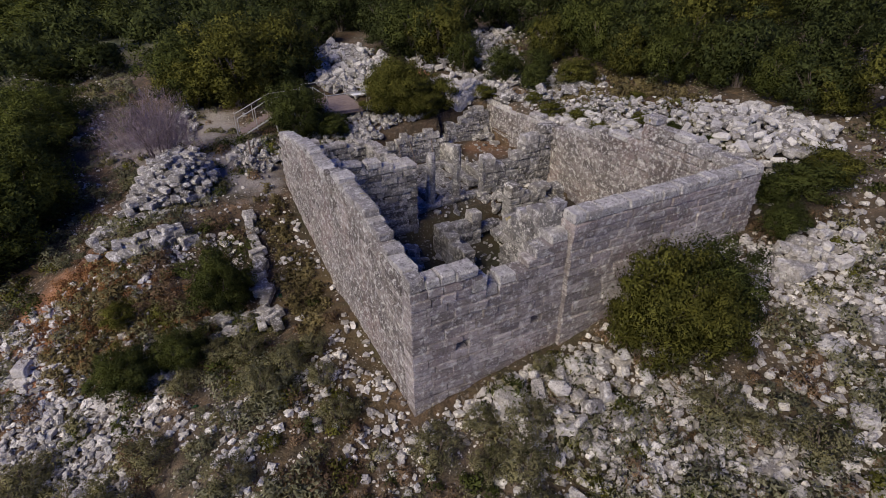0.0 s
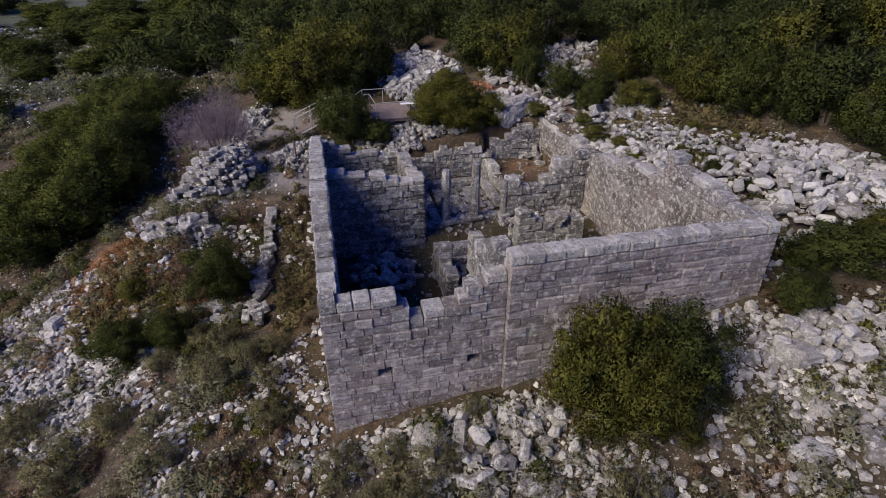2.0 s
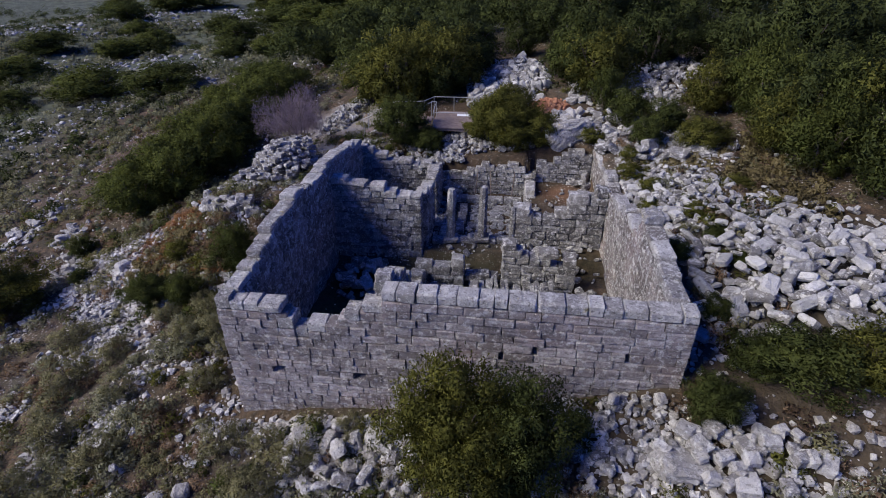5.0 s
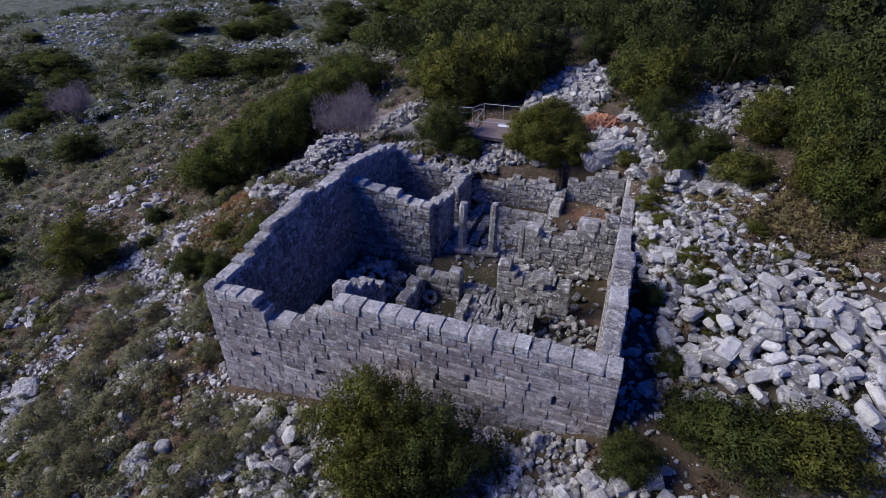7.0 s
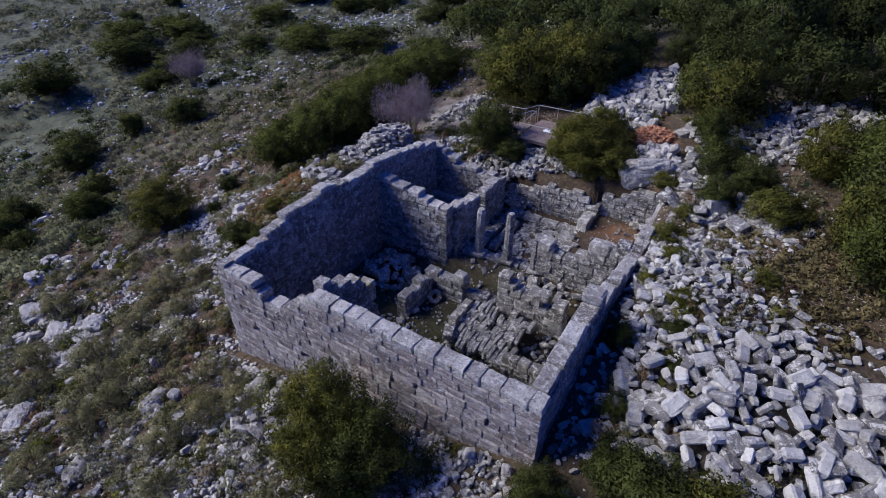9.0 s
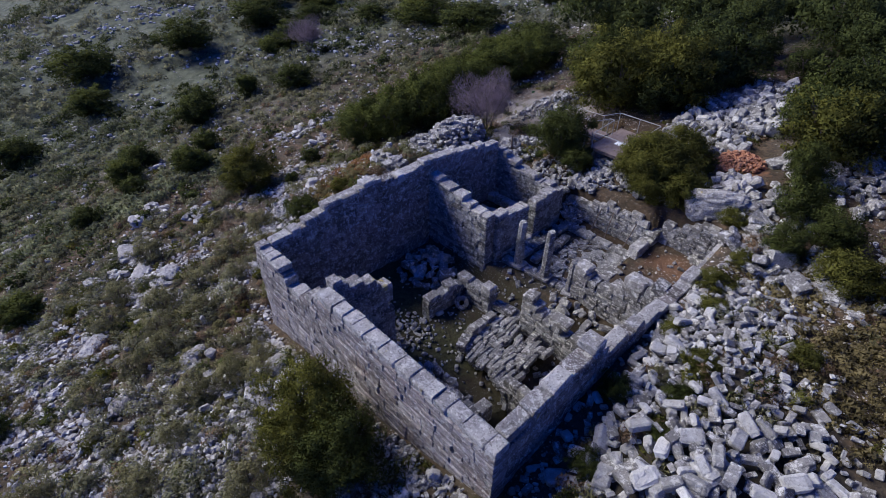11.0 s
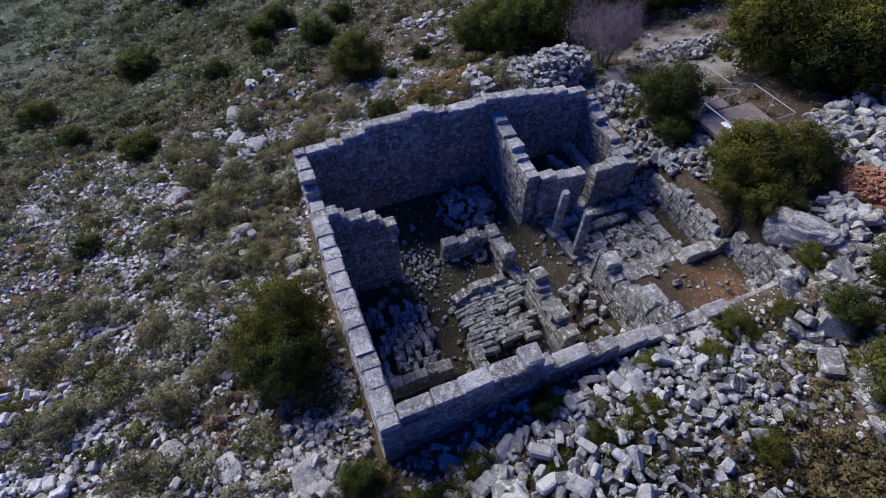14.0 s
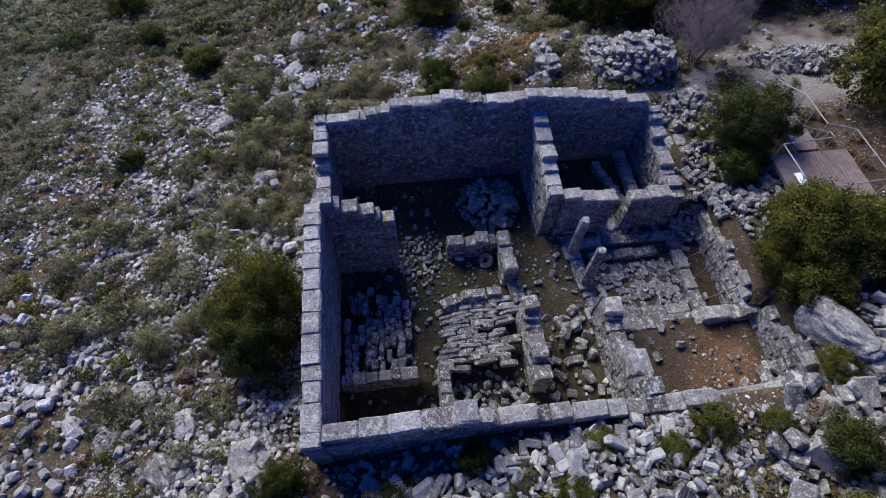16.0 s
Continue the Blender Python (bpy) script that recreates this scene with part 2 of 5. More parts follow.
LEAF_STRAW = leaf_material("straw_coloured_grass", (0.145, 0.119, 0.055), (0.306, 0.255, 0.128), 0.9)
LEAF_FRESH = leaf_material("fresh_green_leaves", (0.03, 0.09, 0.05), (0.06, 0.15, 0.08))
TWIG_PURPLE = leaf_material("purple_bare_twigs", (0.20, 0.155, 0.175), (0.38, 0.31, 0.335))


def plain_material(name, a, b, rough, scale, metal=0.0, stretch=None):
    n = Nodes(name, rough)
    n.b.inputs["Metallic"].default_value = metal
    f = n.noise(scale, 6)
    n.bump(f, 0.5, 0.02)
    return n.done(n.mix(n.span(f, 0.3, 0.7), a, b))


BARK = plain_material("grey_bark", (0.07, 0.055, 0.045), (0.16, 0.13, 0.11), 0.9, 9)
DECK = plain_material("weathered_deck", (0.16, 0.12, 0.105), (0.27, 0.215, 0.19), 0.8, 5)
STEEL = plain_material("galvanised_rail", (0.26, 0.26, 0.25), (0.42, 0.42, 0.41), 0.5, 12, 0.3)
WHITE_BOARD = plain_material("white_panel", (0.74, 0.75, 0.76), (0.82, 0.83, 0.84), 0.5, 4)
RUST = plain_material("rusty_prop", (0.10, 0.075, 0.06), (0.20, 0.16, 0.14), 0.7, 10)

# ---- building blocks of meshes ----


def mesh_of(name, verts, faces, material, smooth=False, normals=None):
    """A mesh from arrays: faces all have the same number of corners."""
    smooth = smooth or normals is not None
    verts, faces = np.asarray(verts, np.float32), np.asarray(faces, np.int32)
    me = bpy.data.meshes.new(name)
    me.vertices.add(len(verts))
    me.vertices.foreach_set("co", verts.ravel())
    me.loops.add(faces.size)
    me.loops.foreach_set("vertex_index", faces.ravel())
    me.polygons.add(len(faces))
    me.polygons.foreach_set("loop_start", np.arange(0, faces.size, faces.shape[1], dtype=np.int32))
    if smooth:
        me.polygons.foreach_set("use_smooth", np.ones(len(faces), bool))
    me.update(calc_edges=True)
    if not smooth:
        me.shade_flat()
    if normals is not None:
        me.normals_split_custom_set_from_vertices(np.asarray(normals, np.float32))
    me.materials.append(material)
    return me


def child(ob, parent, label="", kind=""):
    ob.parent = parent
    return tagged(ob, label=label, kind=kind)


def part(name, bm, material, parent, label=""):
    me = bpy.data.meshes.new(name)
    bm.to_mesh(me)
    bm.free()
    me.materials.append(material)
    return child(new(name, me), parent, label)


def holder(name, at=(0, 0, 0), turn=0.0):
    ob = new(name)
    ob.empty_display_size = 0.2
    ob.matrix_basis = pose(*at, 0, 0, turn)
    return ob


def chamfered(c=(0.07, 0.07, 0.07), rough=0.03, seed=0):
    """A unit block with chamfered, worn edges: corners as triangles of quads with one corner doubled."""
    r = np.random.default_rng(seed)
    vs, index = [], {}
    for sx in (-1, 1):
        for sy in (-1, 1):
            for sz in (-1, 1):
                s = np.array((sx, sy, sz))
                worn = 1 + 0.9 * r.random()
                for axis in range(3):
                    p = s * (0.5 - np.array(c) * worn)
                    p[axis] = s[axis] * 0.5
                    index[(sx, sy, sz, axis)] = len(vs)
                    vs.append(p + r.normal(0, rough, 3) * (0.25 if axis != 2 else 0.4))
    fs = []
    for axis in range(3):
        u, v = (axis + 1) % 3, (axis + 2) % 3
        for sa in (-1, 1):
            ring = []
            for su, sv in ((-1, -1), (1, -1), (1, 1), (-1, 1)):
                k = [0, 0, 0]
                k[axis], k[u], k[v] = sa, su, sv
                ring.append(index[(*k, axis)])
            fs.append(ring if sa > 0 else ring[::-1])
        for su in (-1, 1):
            for sv in (-1, 1):
                ends = []
                for sa in (-1, 1):
                    k = [0, 0, 0]
                    k[axis], k[u], k[v] = sa, su, sv
                    ends.append((index[(*k, u)], index[(*k, v)]))
                q = [ends[0][0], ends[1][0], ends[1][1], ends[0][1]]
                fs.append(q if su * sv > 0 else q[::-1])
    for sx in (-1, 1):
        for sy in (-1, 1):
            for sz in (-1, 1):
                t = [index[(sx, sy, sz, a)] for a in range(3)]
                if sx * sy * sz < 0:
                    t = t[::-1]
                fs.append(t + t[2:])
    return np.array(vs), fs


def rock_form(points, seed):
    """A broken, angular rock about 1 across: the hull of points spread over a ball."""
    r = np.random.default_rng(seed)
    p = []
    while len(p) < points:
        q = r.normal(size=3)
        q /= np.linalg.norm(q)
        if all(np.dot(q, o) < 0.80 for o in p):
            p.append(q)
    p = np.array(p)
    p = np.sign(p) * np.abs(p) ** 0.8
    p *= 0.5 / np.abs(p).max(0)
    bm = bmesh.new()
    for v in p:
        bm.verts.new(v)
    bmesh.ops.convex_hull(bm, input=bm.verts)
    bmesh.ops.recalc_face_normals(bm, faces=bm.faces)
    bm.verts.index_update()
    vs, fs = np.array([v.co[:] for v in bm.verts]), np.array([[v.index for v in f.verts] for f in bm.faces])
    bm.free()
    return vs, fs


def rock_set(name, material, count=10, points=13):
    return [mesh_of(name, *rock_form(points, 300 + 7 * k), material) for k in range(count)]


def block_mesh(name, material, c, rough, seed):
    vs, fs = chamfered(c, rough, seed)
    me = bpy.data.meshes.new(name)
    me.from_pydata([tuple(v) for v in vs], [], [f if len(set(f)) == 4 else f[:3] for f in fs])
    me.materials.append(material)
    return me


def block_set(name, material, c=(0.012, 0.030, 0.038), rough=0.018, count=8):
    return [block_mesh(name, material, c, rough, 11 * k + len(name)) for k in range(count)]


def joined_blocks(name, matrices, material, c, rough):
    """Many blocks in one mesh."""
    kinds = [chamfered(c, rough, 90 + k) for k in range(10)]
    faces0 = np.array(kinds[0][1])
    allv, allf = [], []
    for k, m in enumerate(matrices):
        v = kinds[k % 10][0]
        a = np.array(m)
        allv.append(v @ a[:3, :3].T + a[:3, 3])
        allf.append(faces0 + 24 * k)
    verts, faces = np.concatenate(allv), np.concatenate(allf)
    me = bpy.data.meshes.new(name)
    me.from_pydata(verts.tolist(), [], [f if f[2] != f[3] else f[:3] for f in faces.tolist()])
    me.materials.append(material)
    return me


# ---- ground ----
COEF = (1.269, 4.016, -0.196, -0.613, 5.661, -0.83, -0.778, -0.554, -0.455, -0.898, -0.435, 2.766, -1.45, -0.92)
MOUNDS = ((-1, 8, 5, -0.689), (16.5, 5, 5, 1.095), (-8, 10, 4, 0.828), (-24, 0, 8, 1.029),
          (-3, 14.5, 3.5, 0.76), (-7, 13, 3, 0.95), (-1.5, 10, 2.5, 0.19), (-9, 5, 4, -0.45), (-2, 18.5, 3.5, 0.52), (-4, 3, 4, 0.7))


def slope(x, y):
    """Height of the natural hillside."""
    u, v = np.tanh(x / 28), np.tanh((y - 8) / 32)
    z, k = 0.0, 0
    for i in range(5):
        for j in range(4):
            if i + j <= 4:
                z = z + COEF[k] * u ** i * v ** j
                k += 1
    for a, b, s, h in MOUNDS:
        z = z + h * np.exp(-((x - a) ** 2 + (y - b) ** 2) / s ** 2)
    return z


ROOMS = (  # x0, x1, y0, y1, floor
    (0.3, 13.1, 0.3, 9.6, 1.0), (0.3, 13.1, 9.3, 11.0, 1.5), (0.3, 4.6, 9.4, 14.8, 1.5), (4.6, 9.7, 10.3, 16.3, 1.52),
    (9.4, 13.0, 10.9, 16.6, 2.25), (10.8, 13.1, 0.3, 4.1, 0.35), (0.3, 5.0, 0.3, 9.3, 0.8))


def ground_height(x, y):
    z, out = slope(x, y), 0.22
    for x0, x1, y0, y1, f in ROOMS:
        if x0 < x < x1 and y0 < y < y1:
            z, out = f, 0.0
    p = Vector((x, y, 0))
    if abs(x) < 60 and abs(y) < 70:
        return float(z) + 0.09 * noise.noise(p * 0.9) + 0.05 * noise.noise(p * 2.7) + out * noise.noise(p * 0.28)
    return float(z) + 3.0 * noise.noise(p * 0.02)


def axis_steps(fine0, fine1, mid0, mid1, fine, mid):
    a = list(np.arange(fine0, fine1, fine))
    left, right = list(np.arange(fine0 - mid, mid0, -mid)), list(np.arange(fine1, mid1, mid))
    for side, sign in ((left, -1), (right, 1)):
        d = mid
        while abs(side[-1]) < 2800:
            d *= 1.13
            side.append(side[-1] + sign * d)
    return np.array(left[::-1] + a + right)


gx, gy = axis_steps(-1.0, 14.6, -30, 28, 0.22, 0.55), axis_steps(-1.0, 17.6, -16, 36, 0.22, 0.55)
GX, GY = np.meshgrid(gx, gy, indexing="ij")
GZ = np.empty_like(GX)
for i in range(len(gx)):
    for j in range(len(gy)):
        GZ[i, j] = ground_height(gx[i], gy[j])
nx, ny = len(gx), len(gy)
idx = np.arange(nx * ny).reshape(nx, ny)
quads = np.stack([idx[:-1, :-1], idx[1:, :-1], idx[1:, 1:], idx[:-1, 1:]], -1).reshape(-1, 4)
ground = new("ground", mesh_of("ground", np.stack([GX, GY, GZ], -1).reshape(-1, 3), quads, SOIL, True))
tagged(ground, "stony brown hillside soil with gravel and thin dry grass", "ground", kind="structure")


# ---- walls of coursed blocks ----
def ramp(points):
    """Height along a wall, sloping gently within each step."""
    def top(s):
        last = 0.0
        for k, (end, h) in enumerate(points):
            if s <= end:
                nxt = points[min(k + 1, len(points) - 1)][1]
                return h + 0.6 * (nxt - h) * (s - last) / (end - last) - 0.3 * (nxt - h)
            last = end
        return points[-1][1]
    return top


def profile(points):
    """Height along a wall, in steps: (up to here, height)."""
    def top(s):
        for end, h in points:
            if s <= end:
                return h
        return points[-1][1]
    return top


def masonry(name, label, axis, s0, s1, c0, c1, base, top, course, length, meshes, holes=(), caps=None, seed=1, ragged=0.0, wobble=2.2, kind="structure", category="wall", split=0.0):
    """A wall along an axis from s0 to s1, between c0 and c1 across. base and top give heights along it."""
    if meshes is INNER_SET:
        split, caps = 0.28, caps or INNER_CAPS
    r = random.Random(seed)
    low = min(base(s0 + (s1 - s0) * k / 20) for k in range(21))
    high = max(top(s0 + (s1 - s0) * k / 40) for k in range(41))
    thick, mid = c1 - c0, (c0 + c1) / 2
    runs, blocks = [], []
    z = low - 0.15
    levels = max(2, round((high - z) / course))
    heights = [r.uniform(0.86, 1.14) for _ in range(levels)]
    heights = [v * (high - z) / sum(heights) for v in heights]
    while z < high - 0.05:
        h = heights.pop(0) if heights else course
        gaps = sorted((a, b) for a, b, za, zb in holes if za < z + h / 2 < zb)
        cuts, s = [], s0
        edges = [s0] + [v for g in gaps for v in g] + [s1]
        for a, b in zip(edges[::2], edges[1::2]):
            s = a
            while s < b - 0.02:
                e = s + r.uniform(*length)
                if b - e < length[0] * 0.6:
                    e = b
                cuts.append((s, e))
                s = e
        run = None
        for a, b in cuts:
            m = (a + b) / 2
            t = top(m) + r.uniform(-ragged, ragged)
            if z + h * 0.55 < t and z + h > base(m) - 0.25:
                cap = z + h * 1.55 >= t
                parts = 1 if cap or not split or r.random() > split else 2
                cut = h * r.uniform(0.35, 0.65)
                if parts == 2:
                    blocks += [(a, b, z, cut, False), (a, b, z + cut, h - cut, False)]
                elif split and not cap and r.random() < 0.15:
                    blocks.append((a, b, z, h * 1.25, False))
                else:
                    blocks.append((a, b, z, max(0.6 * h, t - z + r.uniform(-0.04, 0.04)) if cap else h, cap))
                if cap:
                    run = None
                elif run and abs(run[1] - a) < 0.01:
                    run[1] = b
                else:
                    run = [a, b, z, h]
                    runs.append(run)
            else:
                run = None
        z += h
    # the filling between the faces
    bm = bmesh.new()
    for a, b, zz, h in runs:
        if b - a < 0.25:
            continue
        d = ((b - a - 0.1), thick * 0.72, h * 0.88)
        m = Matrix.Translation(((a + b) / 2, mid, zz + h / 2) if axis == "x" else (mid, (a + b) / 2, zz + h / 2))
        m = m @ Matrix.Diagonal((*(d if axis == "x" else (d[1], d[0], d[2])), 1))
        bmesh.ops.create_cube(bm, size=1, matrix=m)
    me = bpy.data.meshes.new(name)
    bm.to_mesh(me)
    bm.free()
    me.materials.append(CORE)
    wall = tagged(new(name, me), label, category, kind=kind)
    rest = []
    blocks.sort(key=lambda b: -b[2])
    grow = 0.004 if split else -0.006
    for k, (a, b, zz, h, cap) in enumerate(blocks):
        proud = r.uniform(-0.035, 0.04) + (r.uniform(-0.06, 0.04) if cap else 0)
        size = (b - a - 0.002 + grow, thick + proud, h + grow)
        at = ((a + b) / 2, mid + r.uniform(-0.015, 0.015), zz + h / 2 + r.uniform(-0.012, 0.012))
        if axis == "y":
            at = (at[1], at[0], at[2])
        w = wobble
        m = pose(*at, r.uniform(-w, w), r.uniform(-w, w), (90 if axis == "y" else 0) + r.uniform(-w, w)) @ Matrix.Diagonal((*size, 1))
        if k < 300:
            use = caps if cap and caps else meshes
            ob = child(new("block", use[r.randrange(len(use))]), wall)
            ob.matrix_basis = m
        else:
            rest.append(m)
    if rest:
        child(new("blocks", joined_blocks("blocks", rest, meshes[0].materials[0], (0.03, 0.045, 0.075), 0.034)), wall, kind="stuff")
    return wall


WALL_SET = block_set("wall_block", WALL_STONE, (0.022, 0.04, 0.062), 0.034, 14)
WEST_SET = block_set("west_block", WEST_STONE, (0.03, 0.045, 0.085), 0.035, 14)
CAP_SET = block_set("coping_block", COPING, (0.035, 0.06, 0.11), 0.06, 16)
INNER_SET = block_set("inner_block", INNER_STONE, (0.05, 0.06, 0.09), 0.09, 18)
INNER_CAPS = block_set("inner_top_block", RUBBLE, (0.05, 0.06, 0.09), 0.09, 12)

flat = lambda h: (lambda s: h)
south_base = lambda s: float(slope(s, -0.2)) - 0.1
masonry("wall_south_low", "grey coursed limestone wall with a ruined notched top and small drain holes", "x", 0.0, 5.12, 0.0, 0.58, south_base,
        profile([(0.55, 5.15), (2.0, 5.05), (2.35, 4.62), (2.75, 4.3), (3.6, 4.45), (3.95, 4.75), (4.5, 5.05), (5.2, 5.35)]),
        0.3, (0.3, 0.75), WALL_SET, [(1.40, 1.82, 2.42, 2.70), (2.72, 3.05, 2.60, 2.72), (4.02, 4.40, 2.50, 2.78)], CAP_SET, 3, wobble=0.9)
masonry("wall_south_high", "pinkish grey coursed limestone wall with narrow vertical slits and thick coping", "x", 5.12, 13.5, -0.16, 0.45, south_base,
        profile([(14, 5.95)]), 0.3, (0.34, 0.9), WALL_SET,
        [(6.55, 6.67, 4.30, 4.58), (8.44, 8.56, 3.80, 4.06), (9.36, 9.48, 4.28, 4.56), (11.87, 11.99, 4.20, 4.48)], CAP_SET, 4, wobble=0.8)
masonry("wall_west", "tall speckled limestone wall whose top climbs in steps", "y", 0.58, 14.5, 0.0, 0.58, lambda s: min(0.7, float(slope(-0.2, s)) - 0.1),
        ramp([(1.9, 5.2), (3.25, 5.5), (5.3, 5.8), (6.9, 5.98), (8.75, 5.62), (11.0, 5.75), (13.3, 5.4), (14.6, 5.0)]),
        0.3, (0.36, 0.95), WEST_SET, [(6.34, 6.52, 4.85, 5.1)], CAP_SET, 5, wobble=0.9)
masonry("wall_east", "limestone wall climbing from the corner to a broken end", "y", 0.45, 4.85, 12.85, 13.45, lambda s: min(2.2, 0.8 + s * 0.1),
        ramp([(1.0, 5.95), (2.4, 6.0), (3.6, 6.25), (4.9, 6.5)]), 0.33, (0.55, 1.3), WEST_SET, (), CAP_SET, 6, wobble=0.9)
masonry("wall_east_low", "limestone wall broken down to a ragged line of slabs", "y", 4.85, 16.9, 12.88, 13.4, lambda s: min(2.2, 0.8 + s * 0.1),
        ramp([(5.4, 5.75), (6.4, 5.4), (7.6, 5.2), (9.4, 4.9), (13.0, 4.62), (17.0, 4.45)]), 0.31, (0.4, 1.25), WEST_SET, (), CAP_SET, 66, 0.13, wobble=2.4)
masonry("wall_stub", "ruined cross wall rising from low rubble to the high coping", "y", 0.45, 3.0, 4.78, 5.36, flat(0.8),
        profile([(1.15, 6.1), (1.7, 5.6), (2.3, 5.2), (2.8, 4.7), (3.0, 3.4)]), 0.28, (0.3, 0.7), INNER_SET, (), CAP_SET, 7, 0.12)
masonry("wall_partition", "thick cross wall of grey coursed blocks", "x", 0.58, 4.62, 9.22, 9.84, flat(0.85),
        profile([(0.95, 5.2), (1.7, 5.05), (2.4, 4.88), (3.1, 4.7), (3.8, 4.5), (5, 4.28)]), 0.27, (0.3, 0.9), INNER_SET, (), CAP_SET, 8, 0.1)
masonry("wall_room_east", "grey block wall of the small room beside its doorway", "y", 9.84, 12.15, 4.22, 4.82, flat(1.4),
        profile([(10.6, 4.25), (12.3, 3.95)]), 0.27, (0.3, 0.8), INNER_SET, (), CAP_SET, 9, 0.08)
masonry("wall_room_corner", "grey block wall end of the small room", "y", 12.78, 14.5, 4.22, 4.82, flat(1.4), profile([(16, 3.75)]), 0.27, (0.3, 0.8), INNER_SET, (), CAP_SET, 10, 0.08)
masonry("wall_room_north", "grey block back wall of the small room", "x", 0.45, 4.82, 14.5, 15.1, flat(1.4),
        profile([(0.9, 4.7), (1.6, 4.3), (2.4, 3.9), (3.2, 4.0), (5, 3.75)]), 0.27, (0.3, 0.8), INNER_SET, (), CAP_SET, 11, 0.12)
masonry("wall_low_west", "low broken wall of rough stones", "y", 5.1, 7.25, 4.6, 5.15, flat(0.95), profile([(7.3, 2.12)]), 0.32, (0.3, 0.8), INNER_SET, (), None, 12, 0.22, 5)
masonry("wall_low_cross", "low wall of large squared blocks", "x", 4.62, 6.75, 7.25, 7.85, flat(0.95), profile([(5.8, 2.2), (8, 2.5)]), 0.42, (0.6, 1.1), INNER_SET, (), None, 13, 0.1)
masonry("wall_spine", "ruined wall of big grey blocks stepping down", "x", 8.35, 11.45, 7.5, 8.12, flat(0.95),
        profile([(9.1, 3.3), (9.7, 2.7), (10.5, 3.0), (11.0, 2.3), (11.6, 2.7)]), 0.36, (0.4, 0.95), INNER_SET, (), None, 14, 0.15, 4)
masonry("wall_cross_east", "rough limestone wall climbing towards the outer wall", "x", 8.85, 12.85, 10.45, 11.1, flat(1.3),
        profile([(9.7, 3.35), (10.4, 3.2), (11.0, 3.5), (11.6, 3.85), (12.2, 4.1), (13, 4.55)]), 0.36, (0.35, 0.95), INNER_SET, (), None, 15, 0.15, 5)
masonry("wall_cross_north", "low wall topped with long grey slabs", "y", 11.1, 16.3, 9.3, 9.9, flat(1.4), profile([(12.4, 2.35), (14.9, 2.3), (17, 2.6)]), 0.34, (0.5, 1.2), INNER_SET, (), None, 16, 0.1, 3)
masonry("wall_north", "leaning back wall of dark coursed stones against the slope", "x", 4.65, 9.9, 16.1, 16.75, flat(1.4),
        profile([(5.9, 2.65), (6.8, 2.9), (8, 3.2), (9.2, 3.3), (10, 2.9)]), 0.25, (0.3, 0.75), INNER_SET, (), None, 17, 0.2, 4)
masonry("wall_north_east", "low back wall of small dark stones", "x", 9.9, 12.85, 16.4, 17.0, flat(2.1), profile([(10.9, 3.5), (11.6, 3.9), (13, 4.2)]), 0.28, (0.3, 0.6), INNER_SET, (), None, 18, 0.15)
masonry("wall_pit", "low wall of squared stones beside a pit", "y", 0.45, 3.3, 10.15, 10.62, flat(0.3), profile([(4, 1.9)]), 0.34, (0.3, 0.7), INNER_SET, (), None, 19, 0.15, 4)
masonry("wall_pit_cross", "short low wall of squared stones beside a pit", "x", 10.35, 12.85, 4.05, 4.5, flat(0.3), profile([(11.9, 2.4), (13, 1.7)]), 0.34, (0.3, 0.7), INNER_SET, (), None, 20, 0.05)


# ---- pillars, slabs and paving ----
def pillar(at, height, width, tilt, label):
    base = holder("stone_pillar", at, 2)
    tagged(base, label, "pillar", "courtyard pillars")
    bm = bmesh.new()
    rings = []
    for k, f in enumerate((0.0, 0.2, 0.45, 0.7, 0.92, 1.0)):
        w = width * (1.0 - 0.12 * f) * (0.8 if f == 1.0 else 1)
        ring = []
        for a in range(8):
            ang = math.pi / 4 * a + math.pi / 8
            q = max(abs(math.cos(ang)), abs(math.sin(ang)))
            ring.append(bm.verts.new((math.cos(ang) / q * w / 2 + random.uniform(-.012, .012) + tilt * f, math.sin(ang) / q * w / 2 + random.uniform(-.012, .012), 0.12 + f * height)))
        rings.append(ring)
    for r0, r1 in zip(rings, rings[1:]):
        for a in range(8):
            bm.faces.new((r0[a], r0[(a + 1) % 8], r1[(a + 1) % 8], r1[a]))
    bm.faces.new(rings[-1])
    part("shaft", bm, INNER_STONE, base)
    foot = child(new("foot", CAP_SET[2]), base)
    foot.matrix_basis = pose(0, 0, 0.06, 0, 0, 3) @ Matrix.Diagonal((width * 1.7, width * 1.6, 0.22, 1))


pillar((5.82, 10.40, 1.66), 2.5, 0.42, 0.04, "tall square weathered stone pillar on a slab")
pillar((7.30, 10.60, 1.66), 2.6, 0.42, 0.03, "tall square weathered stone pillar on a slab")
pillar((8.72, 10.55, 1.6), 1.75, 0.30, 0.02, "short upright stone post beside a wall")

SLAB_SET = block_set("slab", INNER_STONE, (0.03, 0.04, 0.12), 0.02, 6)


def slab_row(name, label, slabs, category="paving", meshes=SLAB_SET, tip=2):
    ob = tagged(holder(name), label, category)
    for x, y, z, lx, ly, lz, rot in slabs:
        s = child(new("slab", meshes[random.randrange(len(meshes))]), ob)
        s.matrix_basis = pose(x, y, z, random.uniform(-tip, tip), random.uniform(-tip, tip), rot + random.uniform(-2, 2)) @ Matrix.Diagonal((lx, ly, lz, 1))
    return ob


